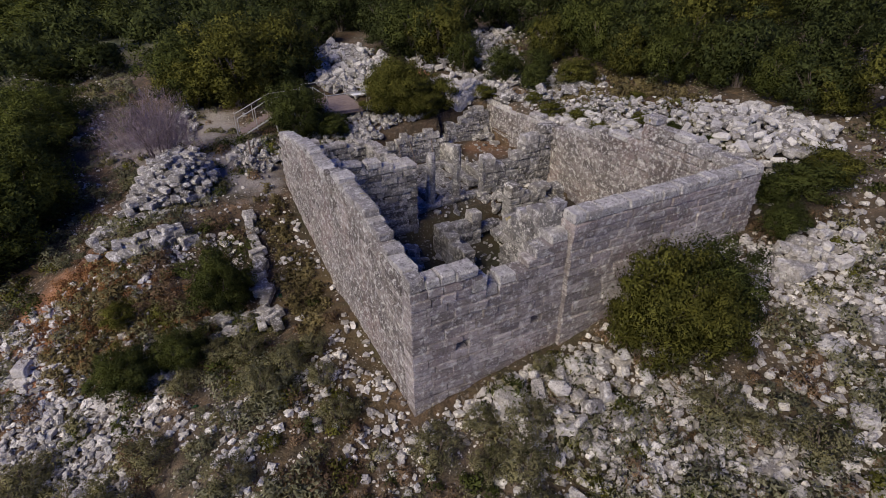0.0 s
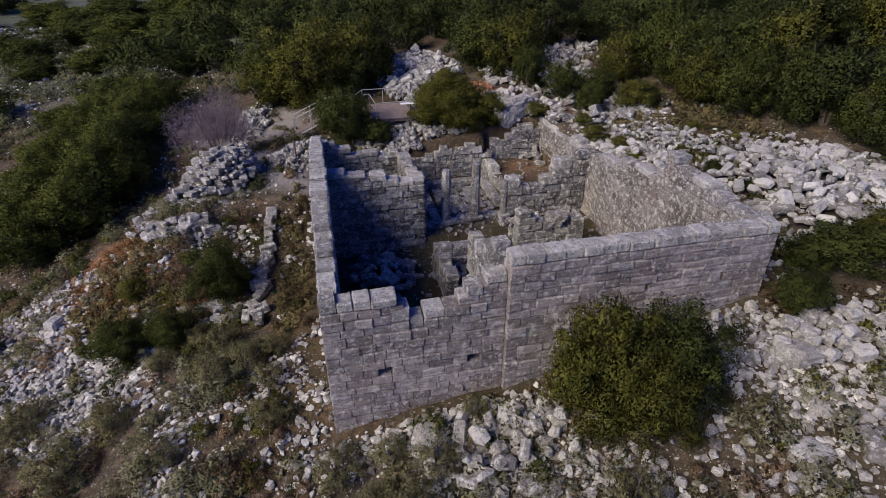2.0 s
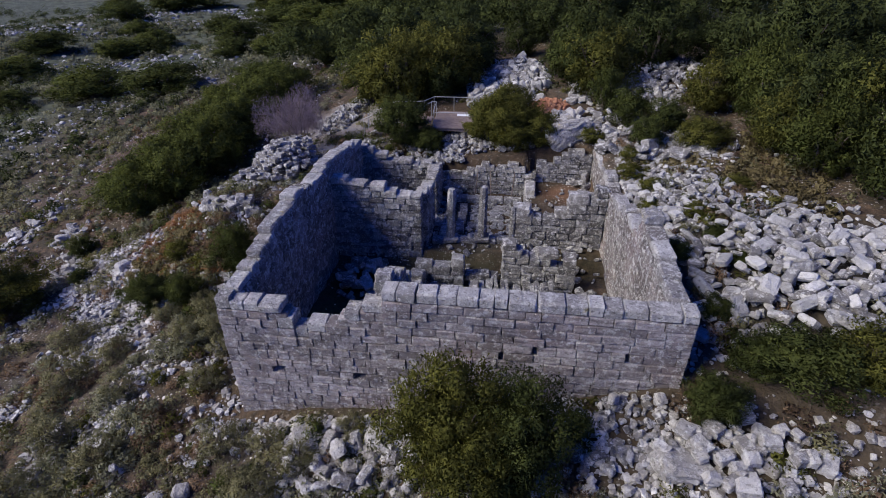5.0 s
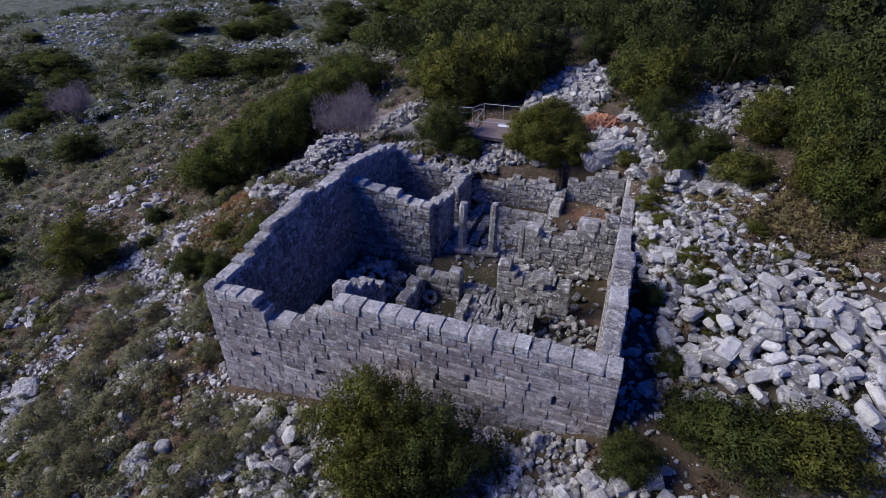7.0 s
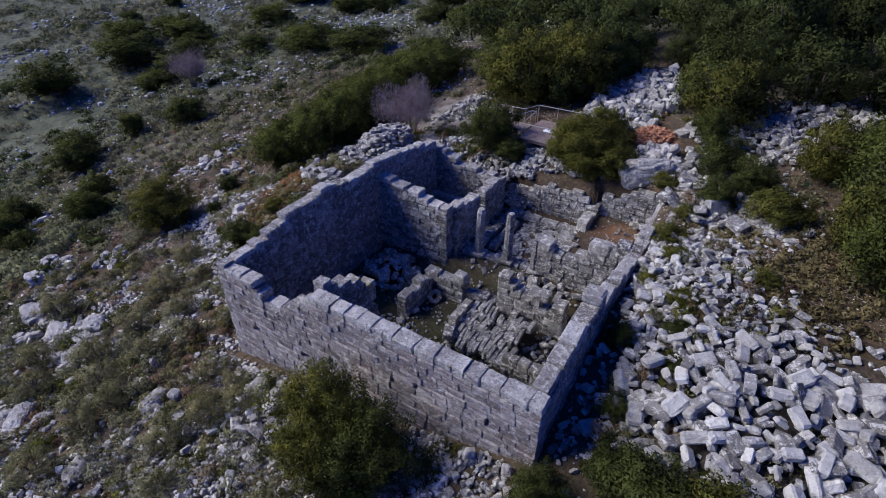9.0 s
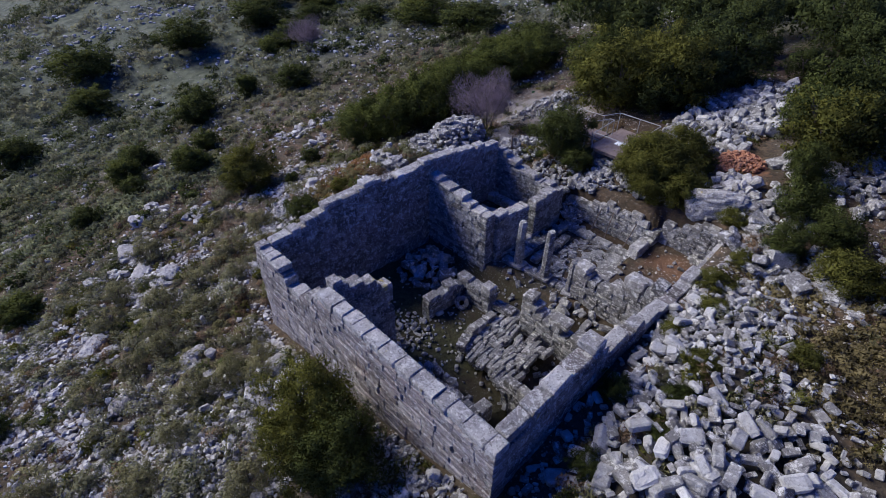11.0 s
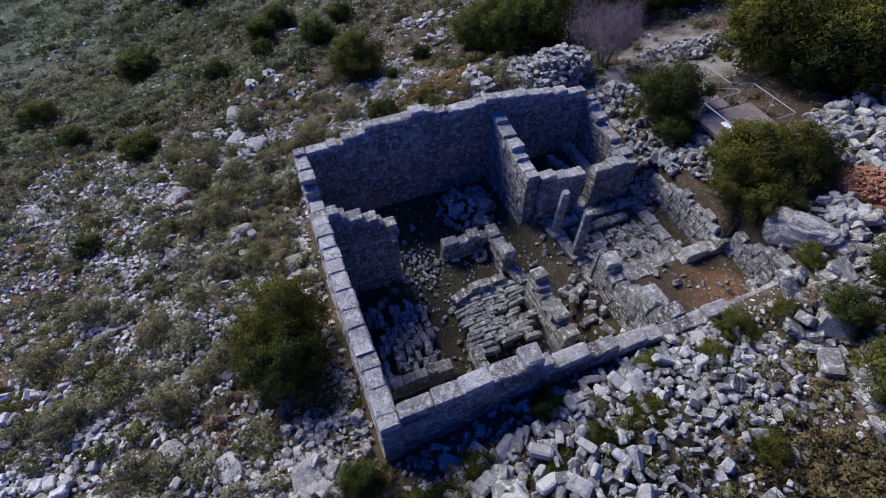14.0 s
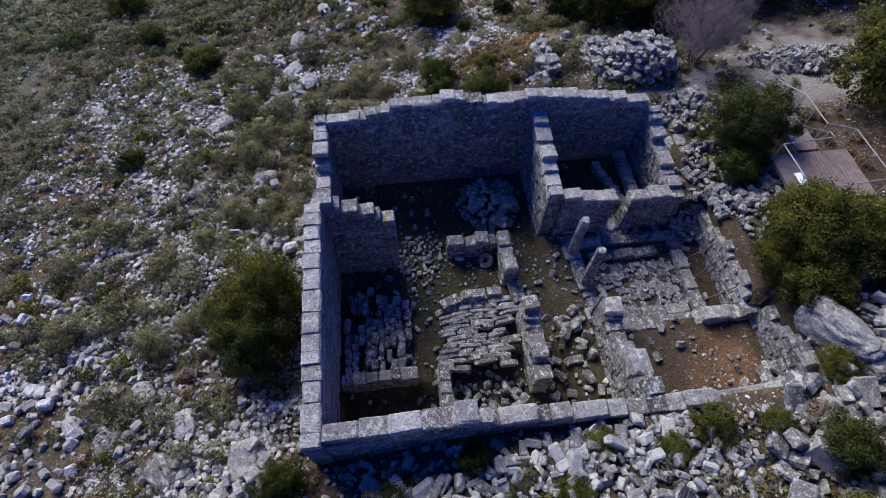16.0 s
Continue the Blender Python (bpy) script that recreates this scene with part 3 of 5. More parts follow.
slab_row("stylobate", "row of long grey slabs under the pillars",
         [(4.9 + 0.55 + 1.02 * k, 10.42 + 0.12 * k, 1.58, 1.0, 0.55, 0.24, 3) for k in range(4)])
slab_row("kerb_slabs", "border of long grey slabs round the paved court",
         [(5.7 + 1.0 * k, 14.95, 1.69, 0.96, 0.5, 0.3, 2) for k in range(4)] + [(5.45, 11.3 + 1.12 * k, 1.66, 0.45, 1.08, 0.28, 0) for k in range(4)]
         + [(6.15, 11.6 + 1.0 * k, 1.68, 0.42, 0.95, 0.28, 3) for k in range(3)] + [(8.95, 12.0 + 1.0 * k, 1.72, 0.45, 0.95, 0.36, -2) for k in range(3)])
slab_row("threshold", "flat worn threshold slab between low walls", [(7.3, 7.75, 1.45, 1.1, 0.55, 0.3, 8), (7.95, 7.95, 1.3, 0.5, 0.5, 0.3, 0)])
slab_row("door_sill", "flat stone sill in the doorway of the small room", [(4.55, 12.46, 1.6, 0.6, 0.6, 0.25, 0), (5.1, 12.3, 1.55, 0.5, 0.8, 0.2, 0)])
slab_row("room_blocks", "two rows of fallen squared slabs in the small room",
         [(0.95 + 0.52 * k, 13.95, 1.85, 0.48, 0.5, 0.5, 0) for k in range(6)] + [(1.3 + 0.5 * k, 12.75 + 0.14 * k, 1.68, 0.46, 0.4, 0.35, 12 * (k % 2)) for k in range(5)], "slabs", CAP_SET)
slab_row("terrace_slabs", "squared paving slabs beside the small room",
         [(1.0 + 0.75 * (k % 3), 15.6 + 0.5 * (k // 3), 2.45 + 0.12 * (k // 3), 0.72, 0.46, 0.3, 0) for k in range(9)])


def paving(name, label, x0, x1, y0, y1, z, size, seed):
    r = random.Random(seed)
    ob = tagged(holder(name), label, "paving")
    y, k = y0, 0
    while y < y1:
        x = x0 + r.uniform(0, 0.2)
        while x < x1 and k < 290:
            s = r.uniform(0.6, 1.3) * size
            if r.random() < 0.78:
                o = child(new("paving_stone", SLAB_SET[r.randrange(6)]), ob)
                o.matrix_basis = pose(x, y + r.uniform(-.08, .08), z + r.uniform(-.03, .04), r.gauss(0, 4), r.gauss(0, 4), r.uniform(0, 180)) @ Matrix.Diagonal((s, s * r.uniform(.6, .95), 0.14, 1))
                k += 1
            x += s * 0.95
        y += size * 0.82
    return ob


paving("court_paving", "irregular grey paving stones of the courtyard", 6.55, 8.75, 11.2, 14.8, 1.52, 0.33, 2)
paving("court_edge_paving", "small rough paving stones beside the doorway", 4.95, 5.5, 11.0, 15.6, 1.53, 0.28, 3)

# ---- loose stones ----
TUMBLED = block_set("tumbled_stone", RUBBLE, (0.03, 0.06, 0.07), 0.07, 14) + rock_set("broken_block", RUBBLE, 3, 16)
BLEACHED = block_set("bleached_stone", PALE, (0.10, 0.115, 0.125), 0.12, 6) + rock_set("broken_stone", PALE, 14)
ROUGH = rock_set("rough_stone", RUBBLE, 10, 14)
TUMBLED_DARK = block_set("fallen_stone", INNER_STONE, (0.09, 0.10, 0.12), 0.07, 10)


def heap(name, label, spots, seed, size, group="", meshes=TUMBLED, flatness=0.55, tilt=25, most=300, many=RUBBLE_MANY, slim=(0.45, 0.75), lie=0.22):
    """spots: places (x, y, z) at which the stones lie, and a factor for their size there."""
    r = random.Random(seed)
    ob = tagged(holder(name), label, "stones", group)
    rest = []
    for k, (x, y, z, f) in enumerate(spots):
        l = (size[0] + (size[1] - size[0]) * r.random() ** 1.4) * f
        d = (l, l * r.uniform(*slim), l * r.uniform(flatness * 0.6, flatness))
        m = pose(x, y, z + d[2] * lie, r.gauss(0, tilt), r.gauss(0, tilt), r.uniform(0, 360)) @ Matrix.Diagonal((*d, 1))
        if k < most:
            o = child(new("stone", meshes[r.randrange(len(meshes))]), ob)
            o.matrix_basis = m
        else:
            rest.append(m)
    if rest:
        child(new("rubble", joined_blocks("stones", rest, many, (0.09, 0.10, 0.12), 0.07)), ob, kind="stuff")
    return ob


def spread(seed, count, x0, x1, y0, y1, keep, lift=lambda x, y: 0.0, gap=0.3):
    r = random.Random(seed)
    out, cells = [], {}
    tries = 0
    while len(out) < count and tries < count * 40:
        tries += 1
        x, y = r.uniform(x0, x1), r.uniform(y0, y1)
        if r.random() > keep(x, y):
            continue
        i, j = int(x / gap), int(y / gap)
        close = [p for a in (-1, 0, 1) for b in (-1, 0, 1) for p in cells.get((i + a, j + b), ()) if (p[0] - x) ** 2 + (p[1] - y) ** 2 < gap * gap]
        top = 0.0
        if close:
            if len(close) > 1 or r.random() > 0.12:
                continue
            top = gap * 0.45
        cells.setdefault((i, j), []).append((x, y))
        out.append((x, y, ground_height(x, y) + lift(x, y) + r.uniform(-0.04, 0.06) + top, 1.0))
    return out


def blob(x, y, cx, cy, rx, ry):
    d = ((x - cx) / rx) ** 2 + ((y - cy) / ry) ** 2
    return max(0.0, 1.15 - d)


def east_keep(x, y):
    if x < (14.4 if y < 5.5 else 13.7):
        return 0
    return max(blob(x, y, 18.0, 4.2, 4.2, 4.2), blob(x, y, 15.6, 7.6, 2.0, 3.6), 0.6 * blob(x, y, 15.6, 10.6, 1.8, 2.0))


east_lift = lambda x, y: 0.3 * max(blob(x, y, 17.8, 3.6, 3.2, 3.6), 0.6 * blob(x, y, 15.8, 8.0, 1.8, 3.4))
big = [(x, y, z, 1.0 if y < 6 or x < 14.9 else 0.62) for x, y, z, f in spread(21, 800, 13.9, 22.3, -0.6, 13.5, east_keep, east_lift, 0.33)]
heap("east_rubble", "great heap of tumbled squared limestone blocks outside the wall", big, 22, (0.26, 0.76), flatness=0.5, tilt=20, slim=(0.38, 0.72), lie=0.3)
heap("east_rubble_small", "smaller broken limestone pieces among the tumbled blocks", spread(23, 620, 13.5, 19, 0.2, 16.5, lambda x, y: min(1, 0.12 + 0.8 * blob(x, y, 15.2, 9.6, 1.8, 3.4)) if 13.5 < x < 18.8 else 0, lambda x, y: 0.3 * east_lift(x, y), 0.24), 24, (0.14, 0.45), tilt=20)


def stacked_pile(seed):
    """Courses of flat stones laid round a core, each course smaller than the one below."""
    r = random.Random(seed)
    spots = []
    for level in range(8):
        f = level / 8
        cx, cy, rx, ry = -4.75 + 0.3 * f, 16.0 + 0.7 * f, 2.1 * (1 - 0.58 * f), 2.45 * (1 - 0.6 * f)
        z = 2.1 + 0.27 * level
        ring = 1.0
        while ring > 0.25:
            n = max(3, int(6.28 * ring * (rx + ry) / 2 / 0.52))
            a0 = r.random() * 6.28
            for k in range(n):
                a = a0 + 6.28 * k / n
                x, y = cx + math.cos(a) * rx * ring, cy + math.sin(a) * ry * ring
                slack = 0.8 if x < cx - 0.6 else 0.25
                spots.append((x + r.gauss(0, 0.07), y + r.gauss(0, 0.07), z - slack * f * 0.5 + r.gauss(0, 0.05), r.uniform(0.8, 1.2)))
            ring -= 0.24 if level < 7 else 0.34
    return spots


heap("stone_pile", "stacked pile of flat grey limestone beside the path", sorted(stacked_pile(25), key=lambda p: -p[2]), 26, (0.32, 0.6), flatness=0.5, tilt=7, slim=(0.5, 0.8))
heap("pile_tail", "tumbled grey limestone spilling from the stacked pile", spread(26, 80, -8.4, -5.6, 13.6, 16.6, lambda x, y: blob(x, y, -6.8, 15.0, 1.4, 0.9), lambda x, y: 0.5 * blob(x, y, -6.4, 15.2, 1.4, 1.0), 0.34), 27, (0.4, 0.85), flatness=0.45, tilt=10)
heap("path_pile", "long low bank of rough limestone beside the path", spread(27, 290, -6.5, -1.5, 21.5, 31, lambda x, y: blob(x, y, -4.2 + 0.12 * (y - 24), 26.0, 1.2, 3.4), lambda x, y: 0.45 * blob(x, y, -4.2 + 0.12 * (y - 24), 26.0, 1.2, 3.4), 0.26), 28, (0.16, 0.5), flatness=0.75, most=150)
heap("path_rubble", "grey rubble strewn between the path and the back of the ruin", spread(77, 150, -2.2, 4.4, 15.7, 20.2, lambda x, y: max(blob(x, y, -0.6, 17.6, 1.3, 1.7), 0.8 * blob(x, y, 3.0, 17.4, 1.6, 1.4)), lambda x, y: 0.05, 0.26), 78, (0.16, 0.55), meshes=TUMBLED_DARK + ROUGH, flatness=0.7)
kerb = [(-2.75 + random.uniform(-.12, .12) + 0.04 * k, 7.0 + 0.42 * k, slope(-2.7, 7.0 + 0.42 * k) + 0.08, 1.0) for k in range(14)]
kerb += [(-2.6 - 0.42 * k, 7.0 + random.uniform(-.3, .3) + 0.13 * k, slope(-2.6 - 0.42 * k, 7.1) + 0.05, 1.0) for k in range(9)]
kerb += [(-2.6 - 0.5 * k, 6.2 + random.uniform(-.3, .3) + 0.12 * k, slope(-2.2 - 0.42 * k, 6.2) + 0.05, 0.8) for k in range(5)]
heap("terrace_edge", "line of large squared stones along a low terrace", kerb, 29, (0.5, 0.85), flatness=0.6, tilt=6, lie=0.45)
low = [(-7.3 + 0.45 * k, 12.0 + random.uniform(-.1, .1), slope(-7.3 + 0.45 * k, 11.7) + 0.42, 1.0) for k in range(6)]
low += [(-7.5 + 0.42 * k, 11.7 + random.uniform(-.12, .12), slope(-7.5 + 0.42 * k, 11.6) + 0.12, 1.0) for k in range(8)]
low += [(-8.1 + random.uniform(-.2, .2), 12.2 + 0.45 * k, slope(-8.1, 12.2 + 0.45 * k) + 0.1, 0.9) for k in range(4)]
heap("terrace_wall", "low broken terrace wall of squared limestone", low, 30, (0.5, 0.85), flatness=0.6, tilt=8, lie=0.45)
heap("south_rubble", "fallen squared limestone blocks at the foot of the wall", spread(31, 70, 2.2, 7.0, -3.9, -0.6, lambda x, y: blob(x, y, 4.3, -2.2, 2.4, 1.6), gap=0.46), 32, (0.28, 0.75), flatness=0.7, lie=0.45, meshes=BLEACHED, many=PALE_MANY)
heap("south_scree", "fan of small grey limestone scree", spread(33, 430, 2.6, 8.4, -7.5, -2.8, lambda x, y: blob(x, y, 5.6, -5.0, 2.6, 2.1), gap=0.19), 34, (0.12, 0.30), flatness=0.95, lie=0.5, meshes=BLEACHED, many=PALE_MANY)
heap("corner_rubble", "pale limestone rubble below the wall corner", spread(35, 300, 8.5, 19.5, -8.5, -0.2, lambda x, y: max(blob(x, y, 14.6, -3.0, 3.2, 2.2), 0.8 * blob(x, y, 11.2, -5.2, 2.8, 2.6), blob(x, y, 12.2, -0.9, 1.3, 0.8), blob(x, y, 17.5, -3.5, 2.6, 2.5)), gap=0.30), 36, (0.10, 0.38), flatness=0.95, slim=(0.6, 0.95), lie=0.5, meshes=BLEACHED, many=PALE_MANY)
heap("bank_blocks", "bank of big pale boulders beside the wall corner", spread(37, 140, 12.6, 16.4, -3.4, -1.2, lambda x, y: blob(x, y, 14.4, -2.3, 1.8, 0.9), lambda x, y: 0.1, gap=0.32), 38, (0.2, 0.52), flatness=0.8, tilt=8, lie=0.5, slim=(0.5, 0.85), meshes=block_set("ledge_block", PALE, (0.07, 0.08, 0.10), 0.09, 8), many=PALE_MANY)

floor_keep = lambda x, y: 0 if not (0.7 < x < 12.7 and 0.6 < y < 16) else 0.7 if x > 9.9 and y > 11.2 else 0.12 if 5.0 < x < 9.2 and 10.8 < y < 15 else 1
heap("floor_rubble", "broken grey stones strewn over the ruined floors", spread(41, 360, 0.7, 12.7, 0.6, 16, lambda x, y: floor_keep(x, y) * (0.12 if x < 4.5 and 3.6 < y < 15 else 0.5 if (8 < x and y > 8) or y > 9.8 else 0.4), gap=0.35), 42, (0.12, 0.4), meshes=TUMBLED_DARK)
heap("floor_chips", "small pale stone chips on the mossy floor", spread(69, 300, 0.8, 12.4, 3.0, 10.2, lambda x, y: 0.35 + 0.65 * blob(x, y, 6.3, 5.0, 2.6, 3.4), gap=0.12), 70, (0.05, 0.17), flatness=0.8, meshes=BLEACHED, lie=0.35, most=120)
heap("west_room_pile", "pile of fallen grey blocks in the west room", spread(43, 70, 0.8, 4.6, 4.8, 9.0, lambda x, y: blob(x, y, 2.5, 7.3, 1.35, 1.25), lambda x, y: 0.6 * blob(x, y, 2.3, 7.5, 1.3, 1.2), 0.36), 44, (0.36, 0.8), flatness=0.6)
heap("stub_rubble", "small pale broken stones below the end of the cross wall", spread(75, 110, 3.6, 6.6, 2.9, 5.4, lambda x, y: blob(x, y, 5.0, 4.0, 1.3, 1.1), gap=0.2), 76, (0.08, 0.34), meshes=BLEACHED)
flags = []
y = 0.75
while y < 3.2:
    w = random.uniform(0.2, 0.34)
    x = 6.3 + random.uniform(0, 0.5) + (0.5 if y > 2.3 else 0.0)
    while x < 9.8:
        l = random.uniform(0.25, 0.7)
        if random.random() > 0.16:
            flags.append((x + l / 2, y + random.uniform(-.06, .06), 1.22 + 0.10 * (x - 6.3) + random.uniform(-.1, .12), l * random.uniform(0.85, 1.0), w, 0.38, random.uniform(-14, 14)))
        x += l
    y += w
slab_row("fallen_flags", "fallen flat stones lying close together in the south room", flags, "slabs", TUMBLED_DARK, 9)
heap("pit_rubble", "fallen stones at the bottom of the walled pit", spread(47, 60, 10.9, 12.7, 4.5, 7.4, lambda x, y: 1, lambda x, y: 0.05, 0.3), 48, (0.2, 0.5), meshes=TUMBLED_DARK)
rows = []
x = 7.55
while x < 10.55:
    w = random.uniform(0.15, 0.25)
    y = 4.5 - 0.2 * (x - 7.5) + random.uniform(0, 0.45)
    while y < 7.15 - 0.22 * (x - 7.5):
        l = random.uniform(0.45, 1.15)
        if random.random() > 0.06:
            rows.append((x + random.uniform(-.03, .03), y + l / 2, 1.25 + 0.17 * (x - 7.4) + random.uniform(-.05, .05), w * random.uniform(0.95, 1.1), l * random.uniform(0.9, 1.0), 0.34, random.uniform(-4, 9)))
        y += l
    x += w * 0.94
slab_row("fallen_courses", "fallen wall courses of long narrow stones lying in rows", rows, "slabs", TUMBLED_DARK, 4)
slab_row("fallen_lintels", "large fallen blocks above the tumbled courses", [(7.5, 4.9, 1.5, 0.42, 0.85, 0.34, 24), (7.3, 5.9, 1.55, 0.4, 1.0, 0.32, 4), (7.25, 6.8, 1.5, 0.36, 0.6, 0.3, -4)], "slabs", TUMBLED, 6)
heap("court_rubble", "grey rubble heaped behind the back wall", spread(49, 290, 3.6, 9.6, 16.95, 20.4, lambda x, y: 1.0 if y < 19 else 0.5, lambda x, y: 0.05, 0.27), 50, (0.16, 0.6), meshes=TUMBLED_DARK + ROUGH, flatness=0.7)
heap("bank_rubble", "broken stones banked against the edge of the court", spread(67, 120, 4.45, 5.75, 15.05, 16.6, lambda x, y: 1, lambda x, y: max(0.0, 1.05 * (1 - (x - 4.6))) if x > 4.6 and y < 16.3 else 0.05, 0.2), 68, (0.25, 0.55), meshes=TUMBLED_DARK)
heap("wall_fragments", "fallen block pieces between the low walls", spread(51, 22, 8.4, 12.3, 8.4, 10.2, lambda x, y: 0.3 + blob(x, y, 9.3, 9.6, 1.4, 0.7), lambda x, y: 0.05, 0.4), 52, (0.3, 0.75), meshes=TUMBLED_DARK)
heap("north_blocks", "pale blocks strewn over the slope above the wall", spread(53, 230, 10.5, 19, 13.5, 27, lambda x, y: max(blob(x, y, 13.5, 17.5, 2.0, 3.0), blob(x, y, 14.5, 25, 2.5, 3.5), 0.7 * blob(x, y, 16.5, 14.5, 2.5, 2)), gap=0.5), 54, (0.4, 1.0), flatness=0.45)
heap("clearing_rubble", "broken pale wall rubble in a clearing of the wood", spread(55, 640, 4, 14, 22, 38, lambda x, y: blob(x, y, 7.9, 28.2, 2.8, 6.4), lambda x, y: 0.15 + 0.12 * noise.noise(Vector((x * 0.8, y * 0.8, 3))), 0.32), 56, (0.22, 0.85), flatness=0.7, meshes=ROUGH + TUMBLED[:4])
heap("boulder_rubble", "pale rough stones piled round a great boulder", spread(79, 130, 9.4, 14, 17.9, 22, lambda x, y: max(blob(x, y, 11.5, 19.7, 1.1, 1.4), blob(x, y, 13.1, 18.2, 0.7, 0.9)), lambda x, y: 0.2 * blob(x, y, 11.5, 19.7, 1.1, 1.4), 0.28), 80, (0.2, 0.72), flatness=0.8, meshes=BLEACHED)
heap("wood_rubble", "line of pale broken wall stones among the trees", spread(57, 300, 14, 26, 19, 33, lambda x, y: max(blob(x, y, 19.0, 26.8, 2.6, 2.4), blob(x, y, 16.6, 22.6, 2.0, 2.6)), lambda x, y: 0.1, 0.38), 58, (0.25, 0.85), flatness=0.6, meshes=ROUGH + TUMBLED[:4])


heap("west_scree", "patch of loose bluish grey limestone on the slope", spread(63, 300, -13, -7.5, 2.5, 9, lambda x, y: max(blob(x, y, -10.4, 6.6, 1.6, 1.8), 0.8 * blob(x, y, -9.6, 4.2, 1.2, 1.4)), gap=0.2), 64, (0.12, 0.36), flatness=0.6, meshes=rock_set("scree_stone", RUBBLE, 8, 11), many=RUBBLE_MANY, most=160)
OUTCROPS = ((-17.0, -1.2, 1.0, 1.6), (-13.5, -3.2, 0.8, 1.2), (-27.9, -9.0, 1.2, 2.2), (-19.7, 0.6, 1.6, 0.8), (-6.8, -6.4, 1.0, 0.7), (-8.8, -2.9, 1.4, 1.0), (-16.3, 2.7, 1.4, 1.2),
            (-23.3, 16.5, 1.6, 3.0), (-23.0, 13.9, 1.6, 1.6), (-18.4, 14.0, 1.2, 1.6), (-15.8, 10.8, 1.0, 1.8), (-30.8, 3.5, 1.4, 2.2), (-10.6, -15.3, 1.4, 1.2), (-11.5, 8.6, 0.9, 1.2))
heap("slope_outcrop", "pale flat limestone ledges breaking through the scrub", spread(61, 560, -33, -4, -18, 21, lambda x, y: max(blob(x, y, *o) for o in OUTCROPS), gap=0.34), 62, (0.3, 0.85), flatness=0.5, tilt=10, meshes=BLEACHED, many=PALE_MANY)


heap("slope_rubble", "pale angular limestone lying thickly on the southern slope", spread(81, 230, 3, 16, -15, -7, lambda x, y: max(blob(x, y, 10.5, -10.0, 3.0, 2.2), 0.8 * blob(x, y, 6.0, -11.5, 3.0, 2.2)), gap=0.34), 82, (0.14, 0.5), flatness=0.8, tilt=18, slim=(0.55, 0.9), lie=0.3, meshes=BLEACHED, many=PALE_MANY, most=120)
heap("field_stones", "pale angular limestone pieces strewn below the south wall", spread(73, 300, -12, 10, -11, -1.5, lambda x, y: max(0.12, blob(x, y, 3.5, -5.5, 5.5, 3.0), 0.5 * blob(x, y, -6, -5, 5, 4)), gap=0.3), 74, (0.16, 0.55), flatness=0.8, tilt=18, slim=(0.55, 0.9), lie=0.3, meshes=BLEACHED, many=PALE_MANY)


def boulder(at, size, seed, label, material=RUBBLE, turn=None):
    bm = bmesh.new()
    bmesh.ops.create_icosphere(bm, subdivisions=5 if max(size) > 0.9 else 4, radius=1)
    for v in bm.verts:
        p = v.co.copy()
        q = Vector([math.copysign(abs(c) ** 0.62, c) for c in p])
        n = 1 + 0.20 * noise.noise(p * 1.1 + Vector((seed, 0, 0))) + 0.10 * noise.noise(p * 2.8 + Vector((seed, 3, 0))) + 0.05 * noise.noise(p * 6) + 0.025 * noise.noise(p * 15)
        v.co = Vector((q.x * size[0], q.y * size[1], q.z * size[2])) * n
    me = bpy.data.meshes.new("boulder")
    bm.to_mesh(me)
    bm.free()
    me.materials.append(material)
    ob = tagged(new("boulder", me), label, "boulder", "large rocks")
    ob.matrix_basis = pose(*at, 4, -6, seed * 9 if turn is None else turn)
    return ob


boulder((11.55, 17.4, 4.78), (1.28, 0.6, 0.76), 1, "great long grey boulder above the back wall", COPING, 20)
boulder((12.95, 17.95, 4.85), (0.42, 0.4, 0.42), 2, "great pale lichen-spotted boulder above the back wall", PALE)
boulder((11.5, 19.5, 4.75), (0.55, 0.42, 0.42), 5, "pale rounded boulder above the back wall", PALE)
boulder((-1.55, 6.3, 0.25), (0.34, 0.28, 0.3), 3, "single pale boulder on the path below the wall")


for k, (x, y, w) in enumerate(((-1.4, -3.45, 0.62), (2.7, -1.25, 0.6), (-1.1, -6.7, 0.5), (-6.9, -6.6, 0.75), (-12.1, -2.8, 0.7), (-10.3, -1.6, 0.6), (3.75, -2.9, 0.45), (-15.4, -2.6, 0.8), (-9.7, -2.5, 0.5),
                               (13.1, -2.5, 0.7), (11.4, -4.9, 0.5), (11.8, -7.5, 0.5), (11.0, -9.0, 0.45), (10.0, -6.7, 0.45), (13.0, -5.3, 0.55), (9.9, -2.6, 0.45), (-14.0, -5.0, 0.6), (-19.2, -0.5, 0.8))):
    boulder((x, y, ground_height(x, y) + 0.08 * w), (w, w * (0.62 + 0.1 * (k % 3)), w * 0.5), k + 11, "pale weathered limestone boulder among shrubs and stones", PALE)
heap("red_earth_pile", "small mound of crumbled orange-red earth", spread(65, 520, 9, 12.4, 20.6, 24.2, lambda x, y: blob(x, y, 10.6, 22.4, 1.15, 1.15), lambda x, y: 0.42 * blob(x, y, 10.6, 22.4, 1.15, 1.15), 0.1), 66, (0.09, 0.24), flatness=0.9, meshes=rock_set("clod", RED_EARTH, 6, 10), many=RED_EARTH, most=60)


